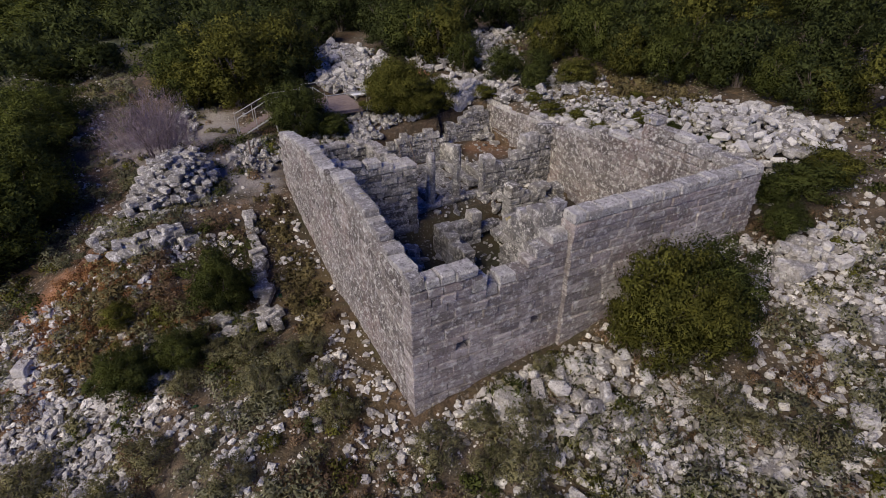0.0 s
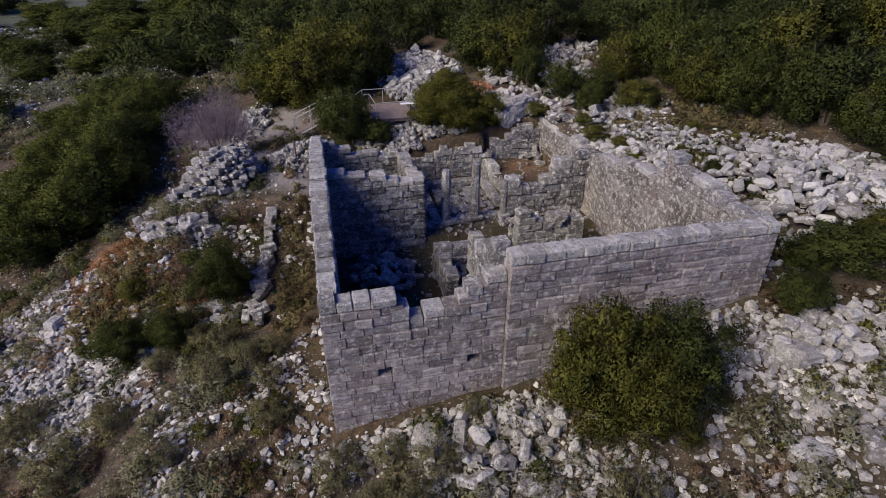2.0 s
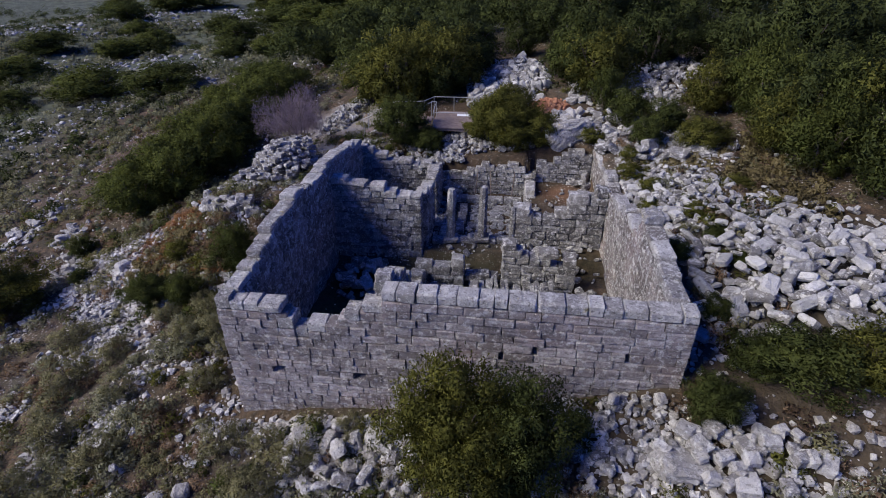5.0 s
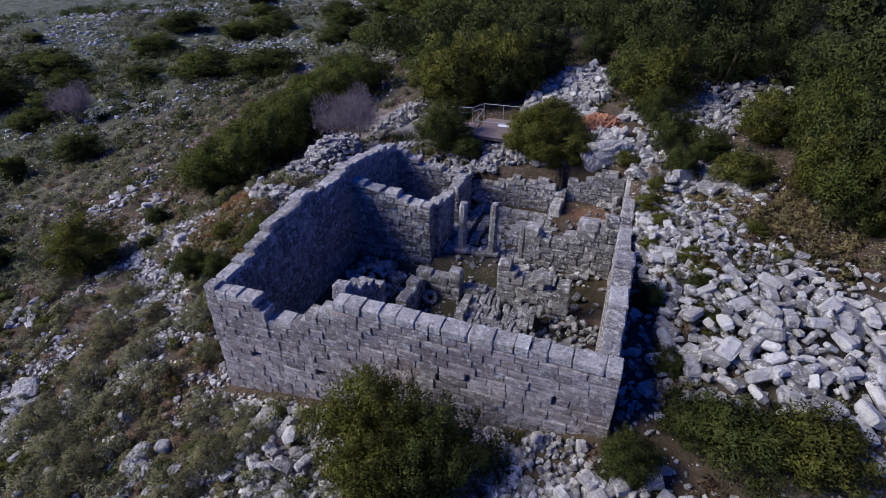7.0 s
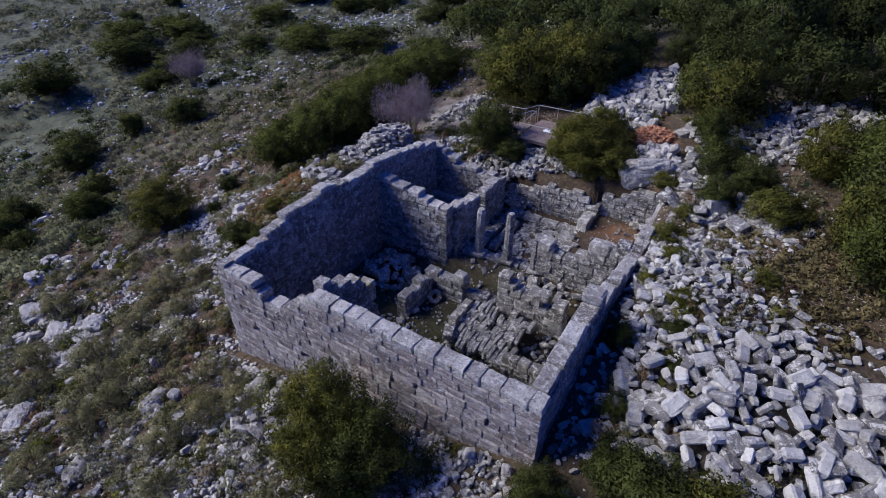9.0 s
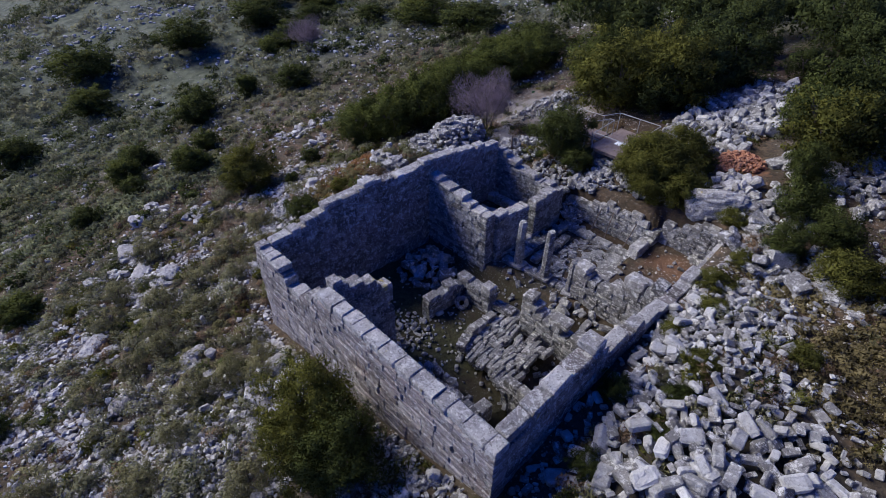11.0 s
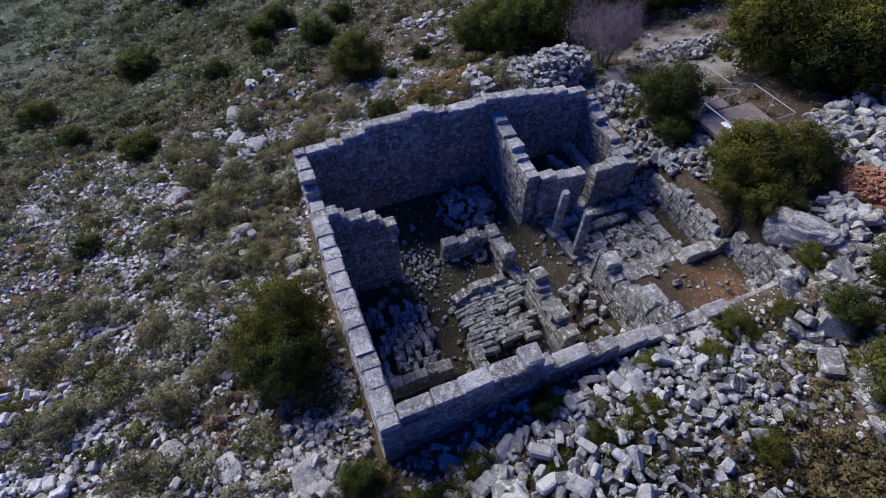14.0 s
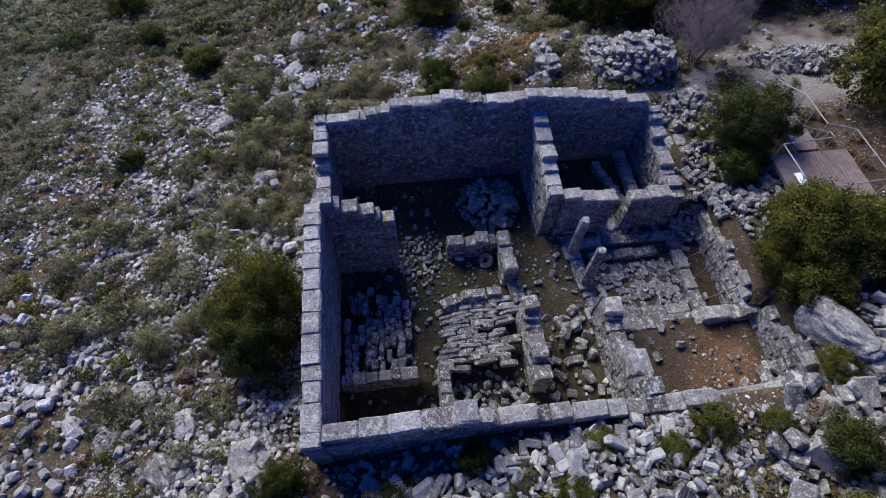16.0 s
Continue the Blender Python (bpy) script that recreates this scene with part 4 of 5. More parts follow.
def ring_stone(x, y):
    """A round stone with a hole, leaning on the rubble."""
    bm = bmesh.new()
    rings = []
    for rad, z in ((0.12, -0.09), (0.12, 0.09), (0.15, 0.12), (0.29, 0.12), (0.33, 0.08), (0.33, -0.08), (0.29, -0.12), (0.15, -0.12)):
        rings.append([bm.verts.new((math.cos(a / 20 * 6.2832) * rad * random.uniform(0.96, 1.04), math.sin(a / 20 * 6.2832) * rad * random.uniform(0.96, 1.04), z)) for a in range(20)])
    for r0, r1 in zip(rings, rings[1:] + rings[:1]):
        for a in range(20):
            bm.faces.new((r0[a], r0[(a + 1) % 20], r1[(a + 1) % 20], r1[a]))
    bmesh.ops.recalc_face_normals(bm, faces=bm.faces)
    me = bpy.data.meshes.new("ring_stone")
    bm.to_mesh(me)
    bm.free()
    me.materials.append(INNER_STONE)
    ob = tagged(new("ring_stone", me), "round grey stone with a hole lying against a low wall", "millstone")
    ob.matrix_basis = pose(x, y, ground_height(x, y) + 0.22, 38, 12, 20)


ring_stone(5.55, 6.75)


def marker_post(x, y):
    base = tagged(holder("marker_post", (x, y, ground_height(x, y))), "thin dark post beside the path", "post")
    bm = bmesh.new()
    bmesh.ops.create_cone(bm, cap_ends=True, segments=8, radius1=0.06, radius2=0.05, depth=1.1, matrix=Matrix.Translation((0, 0, 0.45)))
    part("post", bm, RUST, base)


white_block = tagged(new("stone_block", BLEACHED[1]), "single white squared stone lying on the path", "stone")
white_block.matrix_basis = pose(-1.8, 18.1, ground_height(-1.8, 18.1) + 0.14, 0, 4, 20) @ Matrix.Diagonal((0.62, 0.4, 0.36, 1))
marker_post(-0.96, 17.6)


# scattered small stones, too many to count
def scatter(count, seed, near=False):
    r = np.random.default_rng(seed)
    kinds = [rock_form(9, 500 + k) for k in range(12)]
    pts = []
    while len(pts) < count:
        rad = 4 + 52 * r.random() ** 1.15
        ang = r.random() * 2 * math.pi
        x, y = 3 + rad * math.cos(ang), 4 + rad * math.sin(ang)
        if near:
            x, y = r.uniform(-18, 20), r.uniform(-19, 12)
            if r.random() > min((20 - x) / 5, (y + 19) / 6, (x + 18) / 4) + 0.5 * noise.noise(Vector((x * 0.3, y * 0.3, 61))):
                continue
            if (x > 0 and y > -0.4) or (-2.6 < x <= 0 and 0.3 < y < 13 and r.random() < 0.8):
                continue
        if -0.1 < x < 13.6 and -0.3 < y < 16.9:
            continue
        if y > 26 and x > -8:
            continue
        if x < -24 and y < 2 and r.random() < 0.85:
            continue
        patch = noise.noise(Vector((x * 0.16, y * 0.16, 3))) + 0.7 * noise.noise(Vector((x * 0.5, y * 0.5, 8)))
        if near:
            if r.random() > (0.35 + 1.0 * patch if x > 6 and y > -14 else min(0.55, (0.225 if x < -3 and y > -2 else 0.3) + 0.9 * patch) * (0.7 if x < 8 and y < -6 else 0.9 if x < 3 and y < -4 else 1.0)):
                continue
        elif r.random() > min(0.5, (0.32 if x < -5 else 0.22) + 1.6 * patch) * (0.7 if y < -5 else 1.0):
            continue
        pts.append((x, y, ground_height(x, y), rad))
    pts = np.array(pts)
    n = len(pts)
    size = (0.035 + 0.10 * r.random(n) ** 2.2) * (0.85 + pts[:, 3] / 70)
    big = r.random(n) < 0.06
    size[big] *= 1.9
    if near:
        size = 0.026 + 0.17 * r.random(n) ** 3.4
    which = r.integers(0, len(kinds), n)
    v = np.stack([k[0] for k in kinds])[which] * 1.7
    v = v * size[:, None, None] * r.uniform(0.7, 1.25, (n, 1, 3)) * np.array((1, 1, 0.7))
    ang = r.random(n) * 6.28
    c, s = np.cos(ang)[:, None], np.sin(ang)[:, None]
    w = np.stack([v[..., 0] * c - v[..., 1] * s, v[..., 0] * s + v[..., 1] * c, v[..., 2]], -1)
    w += pts[:, None, :3]
    w[..., 2] += size[:, None] * 0.4
    f = (np.stack([k[1] for k in kinds])[which] + 9 * np.arange(n)[:, None, None]).reshape(-1, 3)
    return new("scattered_stones", mesh_of("scattered_stones", w.reshape(-1, 3), f, PALE_MANY))


tagged(scatter(11000, 5), "pale limestone chips and stones strewn over the slope", "stones", kind="stuff")
tagged(scatter(34000, 6, True), "white limestone rubble lying thickly between the shrubs", "stones", kind="stuff")


def far_stones(count, seed):
    r = random.Random(seed)
    ms = []
    while len(ms) < count:
        x, y = r.uniform(-110, -18), r.uniform(-30, 130)
        if (x > -19 and 14 < y < 38) or r.random() > 0.16 + 1.6 * noise.noise(Vector((x * 0.07, y * 0.07, 21))):
            continue
        s = r.uniform(0.14, 0.42) * (1 + math.hypot(x, y) / 120)
        ms.append(pose(x, y, ground_height(x, y) + 0.06, r.uniform(-15, 15), r.uniform(-15, 15), r.uniform(0, 180)) @ Matrix.Diagonal((s, s * r.uniform(0.6, 0.95), s * r.uniform(0.4, 0.8), 1)))
    return tagged(new("slope_stones", joined_blocks("slope_stones", ms, RUBBLE_MANY, (0.14, 0.14, 0.16), 0.10)), "pale limestone outcrops dotted over the far slope", "stones", kind="stuff")


far_stones(3600, 8)
heap("foot_rubble", "small grey broken stones at the foot of the south wall", spread(81, 190, 8.6, 13.4, -2.6, -0.35, lambda x, y: blob(x, y, 11.2, -1.2, 2.4, 1.2), gap=0.17), 82, (0.1, 0.42), flatness=0.7)
heap("edge_rubble", "small pale broken stones along the outside of the ruined wall", spread(83, 260, 13.55, 15.4, 7.5, 17.5, lambda x, y: 1.0 if x < 14.6 else 0.5, gap=0.17), 84, (0.08, 0.38), flatness=0.7, meshes=BLEACHED)
slab = tagged(new("fallen_slab", BLEACHED[3]), "long squared limestone slab fallen at the wall's foot", "slab")
slab.matrix_basis = pose(5.3, -1.35, ground_height(5.3, -1.35) + 0.12, 4, 8, -24) @ Matrix.Diagonal((1.45, 0.55, 0.4, 1))


def prop(x, lean):
    bm = bmesh.new()
    d = Vector((lean, 0.75, 1.5))
    bmesh.ops.create_cone(bm, cap_ends=True, segments=7, radius1=0.03, radius2=0.025, depth=d.length, matrix=Matrix.Translation(Vector((x, 15.4, 1.5)) + d / 2) @ d.to_track_quat("Z", "Y").to_matrix().to_4x4())
    me = bpy.data.meshes.new("prop")
    bm.to_mesh(me)
    bm.free()
    me.materials.append(RUST)
    tagged(new("prop", me), "thin grey prop leaning against the back wall", "pole", "wall props")


for x, lean in ((6.6, 0.1), (7.5, -0.12), (8.6, 0.15)):
    prop(x, lean)


# ---- plants ----
def round_normals(lobe, out, up=0.05):
    """One soft normal for the three corners of each leaf, so that a crown shades as a round form."""
    n = 0.55 * lobe.reshape(-1, 3) + 0.7 * out.reshape(-1, 3) + np.array((0, 0, up))
    n /= np.linalg.norm(n, axis=1, keepdims=True) + 1e-9
    return np.repeat(n, 3, 0)


def leaves(centres, normals, size, r, slim=0.5):
    """Leaf-shaped triangles at the given places."""
    n = len(centres)
    d = normals + r.normal(0, 0.7, (n, 3))
    d /= np.linalg.norm(d, axis=1, keepdims=True)
    t = np.cross(d, r.normal(size=(n, 3)))
    t /= np.linalg.norm(t, axis=1, keepdims=True) + 1e-9
    b = np.cross(d, t)
    L = size * r.uniform(0.6, 1.4, (n, 1))
    v = np.stack([centres - t * L + b * L * slim, centres - t * L - b * L * slim, centres + t * L], 1)
    return v.reshape(-1, 3), np.arange(n * 3).reshape(-1, 3)


def crown_mesh(name, seed, lobes, per, leaf, material, flat_top=1.0, spread_=0.34, low=-0.55):
    """A crown about 2 wide and 2 high, its middle at 0."""
    r = np.random.default_rng(seed)
    c = []
    while len(c) < lobes:
        p = r.normal(size=3)
        p /= np.linalg.norm(p)
        p *= r.uniform(0.40, 1.02) * (1 + 0.40 * noise.noise(Vector(p * 1.7) + Vector((seed, 0, 0))))
        if p[2] > low:
            c.append(p)
    c = np.array(c)
    rad = spread_ * r.uniform(0.55, 1.2, lobes)
    d = r.normal(size=(lobes, per, 3))
    d /= np.linalg.norm(d, axis=2, keepdims=True)
    q = c[:, None] + d * rad[:, None, None] * r.uniform(0.45, 1.08, (lobes, per, 1)) * np.array((1, 1, 0.85))
    # sprigs that stand out of the outline
    sprig = r.random((lobes, per)) < 0.16
    q[sprig] += (d[sprig] + np.array((0, 0, 0.6))) * 0.15 * r.random((sprig.sum(), 1))
    q[..., 2] *= flat_top
    v, f = leaves(q.reshape(-1, 3), d.reshape(-1, 3), leaf, r)
    out = q / (np.linalg.norm(q, axis=2, keepdims=True) + 1e-9)
    return mesh_of(name, v, f, material, normals=round_normals(d, out))


def trunk_mesh(name, seed, height=1.0, spread_=0.6, branches=6, thick=0.07):
    r = random.Random(seed)
    bm = bmesh.new()

    def limb(a, b, r0, r1, onto=None):
        d = (b - a)
        q = d.to_track_quat("Z", "Y").to_matrix().to_4x4()
        made = bmesh.ops.create_cone(bm, cap_ends=False, segments=6, radius1=r0, radius2=r1, depth=d.length, matrix=Matrix.Translation((a + b) / 2) @ q)["verts"]
        made = sorted(made, key=lambda v: (v.co - a).length)
        if onto:
            near = min(onto, key=lambda v: (v.co - made[0].co).length)
            bm.faces.new((near, made[0], made[1]))
        return made
    root = None
    for k in range(branches):
        a = Vector((r.uniform(-.05, .05), r.uniform(-.05, .05), -0.12))
        ang = k / branches * 6.28 + r.uniform(-.4, .4)
        m = Vector((math.cos(ang) * spread_ * 0.35, math.sin(ang) * spread_ * 0.35, height * 0.5))
        e = Vector((math.cos(ang) * spread_ * r.uniform(.6, 1), math.sin(ang) * spread_ * r.uniform(.6, 1), height * r.uniform(0.85, 1.2)))
        low_limb = limb(a, m, thick, thick * 0.6, root)
        root = root or low_limb
        high_limb = limb(m, e, thick * 0.6, thick * 0.2, low_limb)
        for j in range(3):
            limb(m.lerp(e, 0.3 + 0.2 * j), e + Vector((r.uniform(-.3, .3), r.uniform(-.3, .3), r.uniform(-.1, .3))) * spread_, thick * 0.3, thick * 0.1, high_limb)
    me = bpy.data.meshes.new(name)
    bm.to_mesh(me)
    bm.free()
    me.materials.append(BARK)
    return me


TRUNKS = [trunk_mesh("trunk", k) for k in range(3)]
DENSE = [crown_mesh("dense_crown", 30 + k, 110, 136, 0.037, LEAF_DARK, low=-0.85, spread_=0.27) for k in range(3)]
OLIVE = [crown_mesh("olive_crown", 40 + k, 110, 136, 0.037, LEAF_OLIVE, low=-0.85, spread_=0.27) for k in range(2)]
FINE_DARK = [crown_mesh("fine_crown", 70 + k, 150, 215, 0.026, LEAF_DARK, low=-0.85, spread_=0.24) for k in range(2)]
FINE_OLIVE = [crown_mesh("fine_olive_crown", 75 + k, 150, 215, 0.026, LEAF_OLIVE, low=-0.85, spread_=0.24) for k in range(2)]
MAQUIS = [crown_mesh("maquis_crown", 45 + k, 110, 150, 0.035, LEAF_MAQUIS, low=-0.85, spread_=0.27) for k in range(3)]
ROUND = [crown_mesh("round_crown", 48 + k, 110, 105, 0.046, (LEAF_DARK, LEAF_MAQUIS)[k % 2], low=-0.8, spread_=0.27) for k in range(4)]
SAGE = [crown_mesh("sage_crown", 80 + k, 46, 110, 0.038, LEAF_GREY, low=-0.35, spread_=0.26) for k in range(3)]
WOODS = [crown_mesh("wood_crown", 50 + k, 80, 120, 0.040, LEAF_WOOD, low=-0.8, spread_=0.28) for k in range(4)]
WOODS_OLIVE = [crown_mesh("wood_olive_crown", 55 + k, 80, 120, 0.040, LEAF_OLIVE, low=-0.8, spread_=0.28) for k in range(2)]
SMALL = [crown_mesh("small_crown", 60 + k, 80, 90, 0.052, LEAF_DARK, low=-0.8, spread_=0.28) for k in range(3)]


def plant(name, label, x, y, width, height, crowns, k, group, z=None, category="shrub"):
    z = ground_height(x, y) - 0.05 if z is None else z
    base = holder(name, (x, y, z), (k * 67) % 360)
    tagged(base, label, category, group)
    t = child(new("trunk", TRUNKS[k % 3]), base)
    t.matrix_basis = Matrix.Diagonal((width / 2.4, width / 2.4, height * 0.55, 1))
    c = child(new("crown", crowns[k % len(crowns)]), base)
    c.matrix_basis = pose(0, 0, height * 0.46, 0, 0, k * 31) @ Matrix.Diagonal((width / 2.15, width / 2.15, height * 0.5, 1))
    return base


NEAR = (  # x, y, width, height, kind
    (7.2, -2.1, 3.4, 3.9, 1), (9.2, -2.3, 3.0, 3.1, 0), (8.1, -3.0, 2.8, 2.6, 1),
    (-4.1, 8.4, 2.5, 2.7, 0), (-7.6, 6.3, 2.4, 1.7, 0), (-5.8, 6.2, 1.8, 1.5, 0),
    (1.9, 18.6, 3.7, 3.2, 0), (8.2, 18.2, 4.0, 3.0, 1), (7.2, 18.6, 3.4, 2.6, 1), (8.6, 17.1, 2.4, 2.0, 1), (3.6, 17.9, 2.2, 1.6, 0), (8.3, 20.4, 3.2, 2.6, 1),
    (14.0, -1.1, 1.7, 1.5, 0), (16.6, 0.0, 2.8, 1.5, 0), (18.2, -0.2, 2.6, 1.6, 1), (15.4, 0.3, 1.6, 1.1, 0),
    (-16.4, 6.8, 4.4, 3.2, 1), (15.2, 15.4, 1.9, 1.5, 0), (14.3, 14.0, 1.2, 0.8, 1), (14.8, 18.0, 2.5, 2.2, 0), (16.4, 16.7, 2.3, 1.8, 0),
    (13.8, 21.2, 2.0, 2.6, 0), (14.9, 2.2, 1.1, 0.8, 0), (16.0, 4.0, 0.9, 0.5, 0), (-15.4, 11.5, 1.7, 1.3, 0), (-13.4, 8.6, 1.1, 0.9, 0),
    (12.7, 16.9, 1.5, 0.9, 1), (14.2, 8.6, 1.1, 0.6, 1), (14.6, 10.6, 1.2, 0.6, 1), (-7.6, 9.0, 1.3, 1.0, 1), (17.6, 14.6, 2.6, 1.8, 1), (9.9, 17.5, 2.5, 2.0, 1),
    (15.6, 7.2, 1.4, 0.6, 1), (14.1, 12.1, 1.5, 0.8, 1), (15.7, 5.6, 1.0, 0.5, 0), (14.2, 4.7, 1.2, 0.9, 0), (17.7, 9.6, 1.3, 0.6, 1))
for k, (x, y, w, h, s) in enumerate(NEAR):
    plant("bush", ("dense dark green evergreen bush among stones", "olive green bush with yellowish leaves among stones")[s], x, y, w, h, (DENSE, OLIVE, FINE_DARK, FINE_OLIVE)[s + 2 * (k < 13 or k == 16)], k, "evergreen bushes")
SAGES = ((-3.9, 5.2, 1.4), (-2.7, 3.6, 1.5), (-2.0, 2.5, 1.2), (-2.0, 1.1, 1.2), (-3.8, 3.0, 1.6), (-4.7, 5.7, 1.2), (0.0, -1.5, 1.5), (1.7, -3.2, 1.7), (4.0, -0.8, 1.0), (1.4, -1.4, 1.1), (-6.0, 5.0, 1.3),
         (-1.8, 4.1, 1.1), (6.9, -4.6, 1.7), (7.4, -5.5, 1.3), (8.2, -6.6, 1.8), (-10.7, 4.6, 1.7), (-6.7, -1.0, 1.8), (-6.8, -3.0, 1.9), (2.7, -2.0, 1.4), (1.3, -4.5, 1.7), (-8.1, -5.6, 2.0),
         (-8.4, 1.7, 2.0), (-3.1, -4.3, 1.7), (-2.9, -5.7, 1.6), (-5.0, -3.9, 1.7), (2.7, -5.7, 1.4), (1.0, -2.5, 1.3), (4.1, -7.3, 1.5), (1.4, -10.3, 1.9), (7.0, -10.4, 1.7), (10.3, -8.0, 1.5),
         (3.5, -11.8, 1.8), (-10.1, -4.4, 1.8), (-2.5, -7.5, 1.7), (-13.4, -1.9, 2.1), (14.9, 6.0, 0.8), (-5.2, 0.8, 1.4), (-4.4, -1.8, 1.5), (-7.2, 3.0, 1.5))
for k, (x, y, w) in enumerate(SAGES):
    plant("sage_shrub", "rounded grey-green sage shrub among gravel", x, y, w, w * 0.72, SAGE, k, "sage shrubs")
HEDGE = ((-14.3, 15.4, 4.2, 3.0), (-12.6, 17.2, 4.4, 3.7), (-11.6, 19.4, 4.4, 3.9), (-11.8, 22.0, 4.6, 3.8), (-12.0, 24.8, 4.6, 3.6), (-12.0, 27.6, 4.6, 3.6), (-11.6, 30.6, 4.8, 3.6), (-11.2, 34, 4.8, 3.4),
         (-16.4, 17.6, 4.2, 2.8), (-15.6, 20.2, 4.4, 3.2), (-15.8, 23.2, 4.6, 3.2), (-15.6, 26.6, 4.6, 3.2), (-15.4, 30.4, 4.6, 3.2), (-15.0, 34.5, 4.8, 3.2))
for k, (x, y, w, h) in enumerate(HEDGE):
    plant("maquis_bush", "tall dense green maquis bush on the slope edge", x, y, w, h, MAQUIS, k + 3, "maquis band")
TALL = ((0.2, 27.0, 6.0, 5.4), (3.4, 28.4, 5.6, 5.2), (-2.6, 29.6, 5.4, 4.8), (1.4, 31.0, 6.0, 5.0), (13.6, 24.4, 5.0, 4.6), (12.9, 27.0, 5.0, 4.8))
for k, (x, y, w, h) in enumerate(TALL):
    plant("evergreen_oak", "tall spreading evergreen oak at the wood's edge", x, y, w, h, (OLIVE[0], DENSE[1], OLIVE[1]), k + 5, "edge oaks", category="tree")
EDGE = ((20.4, 13.4, 2.8, 3.2), (21.2, 11.0, 3.2, 3.4), (22.6, 13.8, 3.8, 4.2), (20.9, 16.2, 3.4, 3.8), (18.9, 19.2, 2.6, 3.2), (21.2, 18.8, 3.6, 4.2), (23.0, 9.2, 3.4, 3.4), (23.6, 6.4, 3.0, 2.8), (23.8, 3.4, 3.0, 2.6))
for k, (x, y, w, h) in enumerate(EDGE):
    plant("evergreen_tree", "bushy bright green evergreen tree beside the rubble", x, y, w, h, (DENSE[0], MAQUIS[0], OLIVE[1], MAQUIS[2]), k + 2, "wood edge trees", category="tree")
FAR_WEST = (
    (-38, 11, 5, 3), (-40, 18, 3.4, 2.4), (-25.6, 5.5, 3.4, 2.2), (-29.5, 8.6, 3.2, 2.2), (-61, 20, 9, 3.6), (-28.8, 1.2, 3.8, 2.4), (-32, 3.2, 4, 2.6), (-24.9, 5.7, 3.6, 2.4), (-23.2, -3.2, 2.6, 1.7),
    (-14.2, -8.9, 3.6, 1.6), (-49, -4.5, 6, 3), (-65, 7, 10, 3.6), (-41, 12.6, 5, 3), (-31.7, -10, 5, 2.6), (-4.4, -11.2, 2.0, 1.1), (-24.8, 0.8, 2.6, 1.6), (-36, 22, 5, 2.6), (-55, 5, 7, 3),
    (-20, -14, 3, 1.6), (-27, -18, 4, 2), (-15.9, 38.7, 6.9, 2.9), (-20.4, 37.7, 3.9, 1.6), (-31.3, 45.7, 8.7, 3.7), (-41.3, 46.4, 9.5, 4.0), (-50.3, 43.5, 5.0, 2.1), (-61.6, 57.3, 8.8, 3.7), (-72.4, 75.3, 9.2, 3.9),
    (-58, 74.5, 8, 3.4), (-52, 73, 8, 3.4), (-54.0, 68.8, 6.8, 2.9), (-31.8, 63.5, 6.6, 2.8), (-23.9, 60.6, 7.0, 2.9), (-73, 46, 8, 3.4), (-68, 45, 8, 3.4), (-58.2, 38.2, 5.7, 2.4), (-64.5, 44.2, 5.2, 2.2),
    (-61.7, 31.7, 9.5, 4.0), (-73.8, 38.4, 8.7, 3.7), (-52.3, 31.8, 6.0, 2.5), (-51.1, 27.9, 5.0, 2.1), (-88.6, 47.8, 3.8, 1.6), (-90.3, 57.9, 4.0, 1.7), (-34.1, 110.3, 13.5, 5.7), (-44.5, 140.5, 11.8, 5.0), (-22.6, 64.0, 8, 3.4),
    (-14.8, 64.7, 9.9, 4.2), (-19.6, 93.7, 11.4, 4.8), (-32.3, 135.0, 9.6, 4.0), (-54.5, 174.8, 16.5, 6.9), (-23.3, 75.1, 9.3, 3.9), (-11.4, 45.8, 5.6, 2.4), (-6.5, 64.7, 9.8, 4.1), (-28, 84, 9, 3.8), (-14, 78, 9, 3.8),
    (-36, 92, 10, 4.2), (-25, 120, 12, 5.0), (-12, 110, 12, 5.0), (-45, 118, 11, 4.6), (-77, 105, 9, 4), (-57.2, 83.3, 8, 3.4), (-39.5, 81.4, 8.4, 3.5), (-78, 124, 14, 5), (-88, 118, 10, 4), (-73, 131, 12, 5),
    (-74, 155, 13, 5.5), (-56, 134, 13, 5.2), (-50, 96, 8, 3.4), (-66, 92, 7, 3),
)
for k, (x, y, w, h) in enumerate(FAR_WEST):
    plant("slope_bush", "rounded dark bush on the far stony slope", x, y, w * (0.85 if y < 25 else 1.0), max(h, w * 0.42), (SMALL if w < 3 else ROUND), k, "slope bushes")


def in_wood(x, y):
    if (x - 7.8) ** 2 / 11 + (y - 28.5) ** 2 / 48 < 1 or (x - 17.6) ** 2 / 11 + (y - 24.6) ** 2 / 17 < 1:
        return False
    if x > 22.6 and y > -1:
        return True
    if x > 20.8 and y > 10:
        return True
    if y > 26.2 and x > -2.5 - (y - 26) * 0.06:
        return True
    if y > 44 and x > -16:
        return True
    return x > 12.6 and y > 23


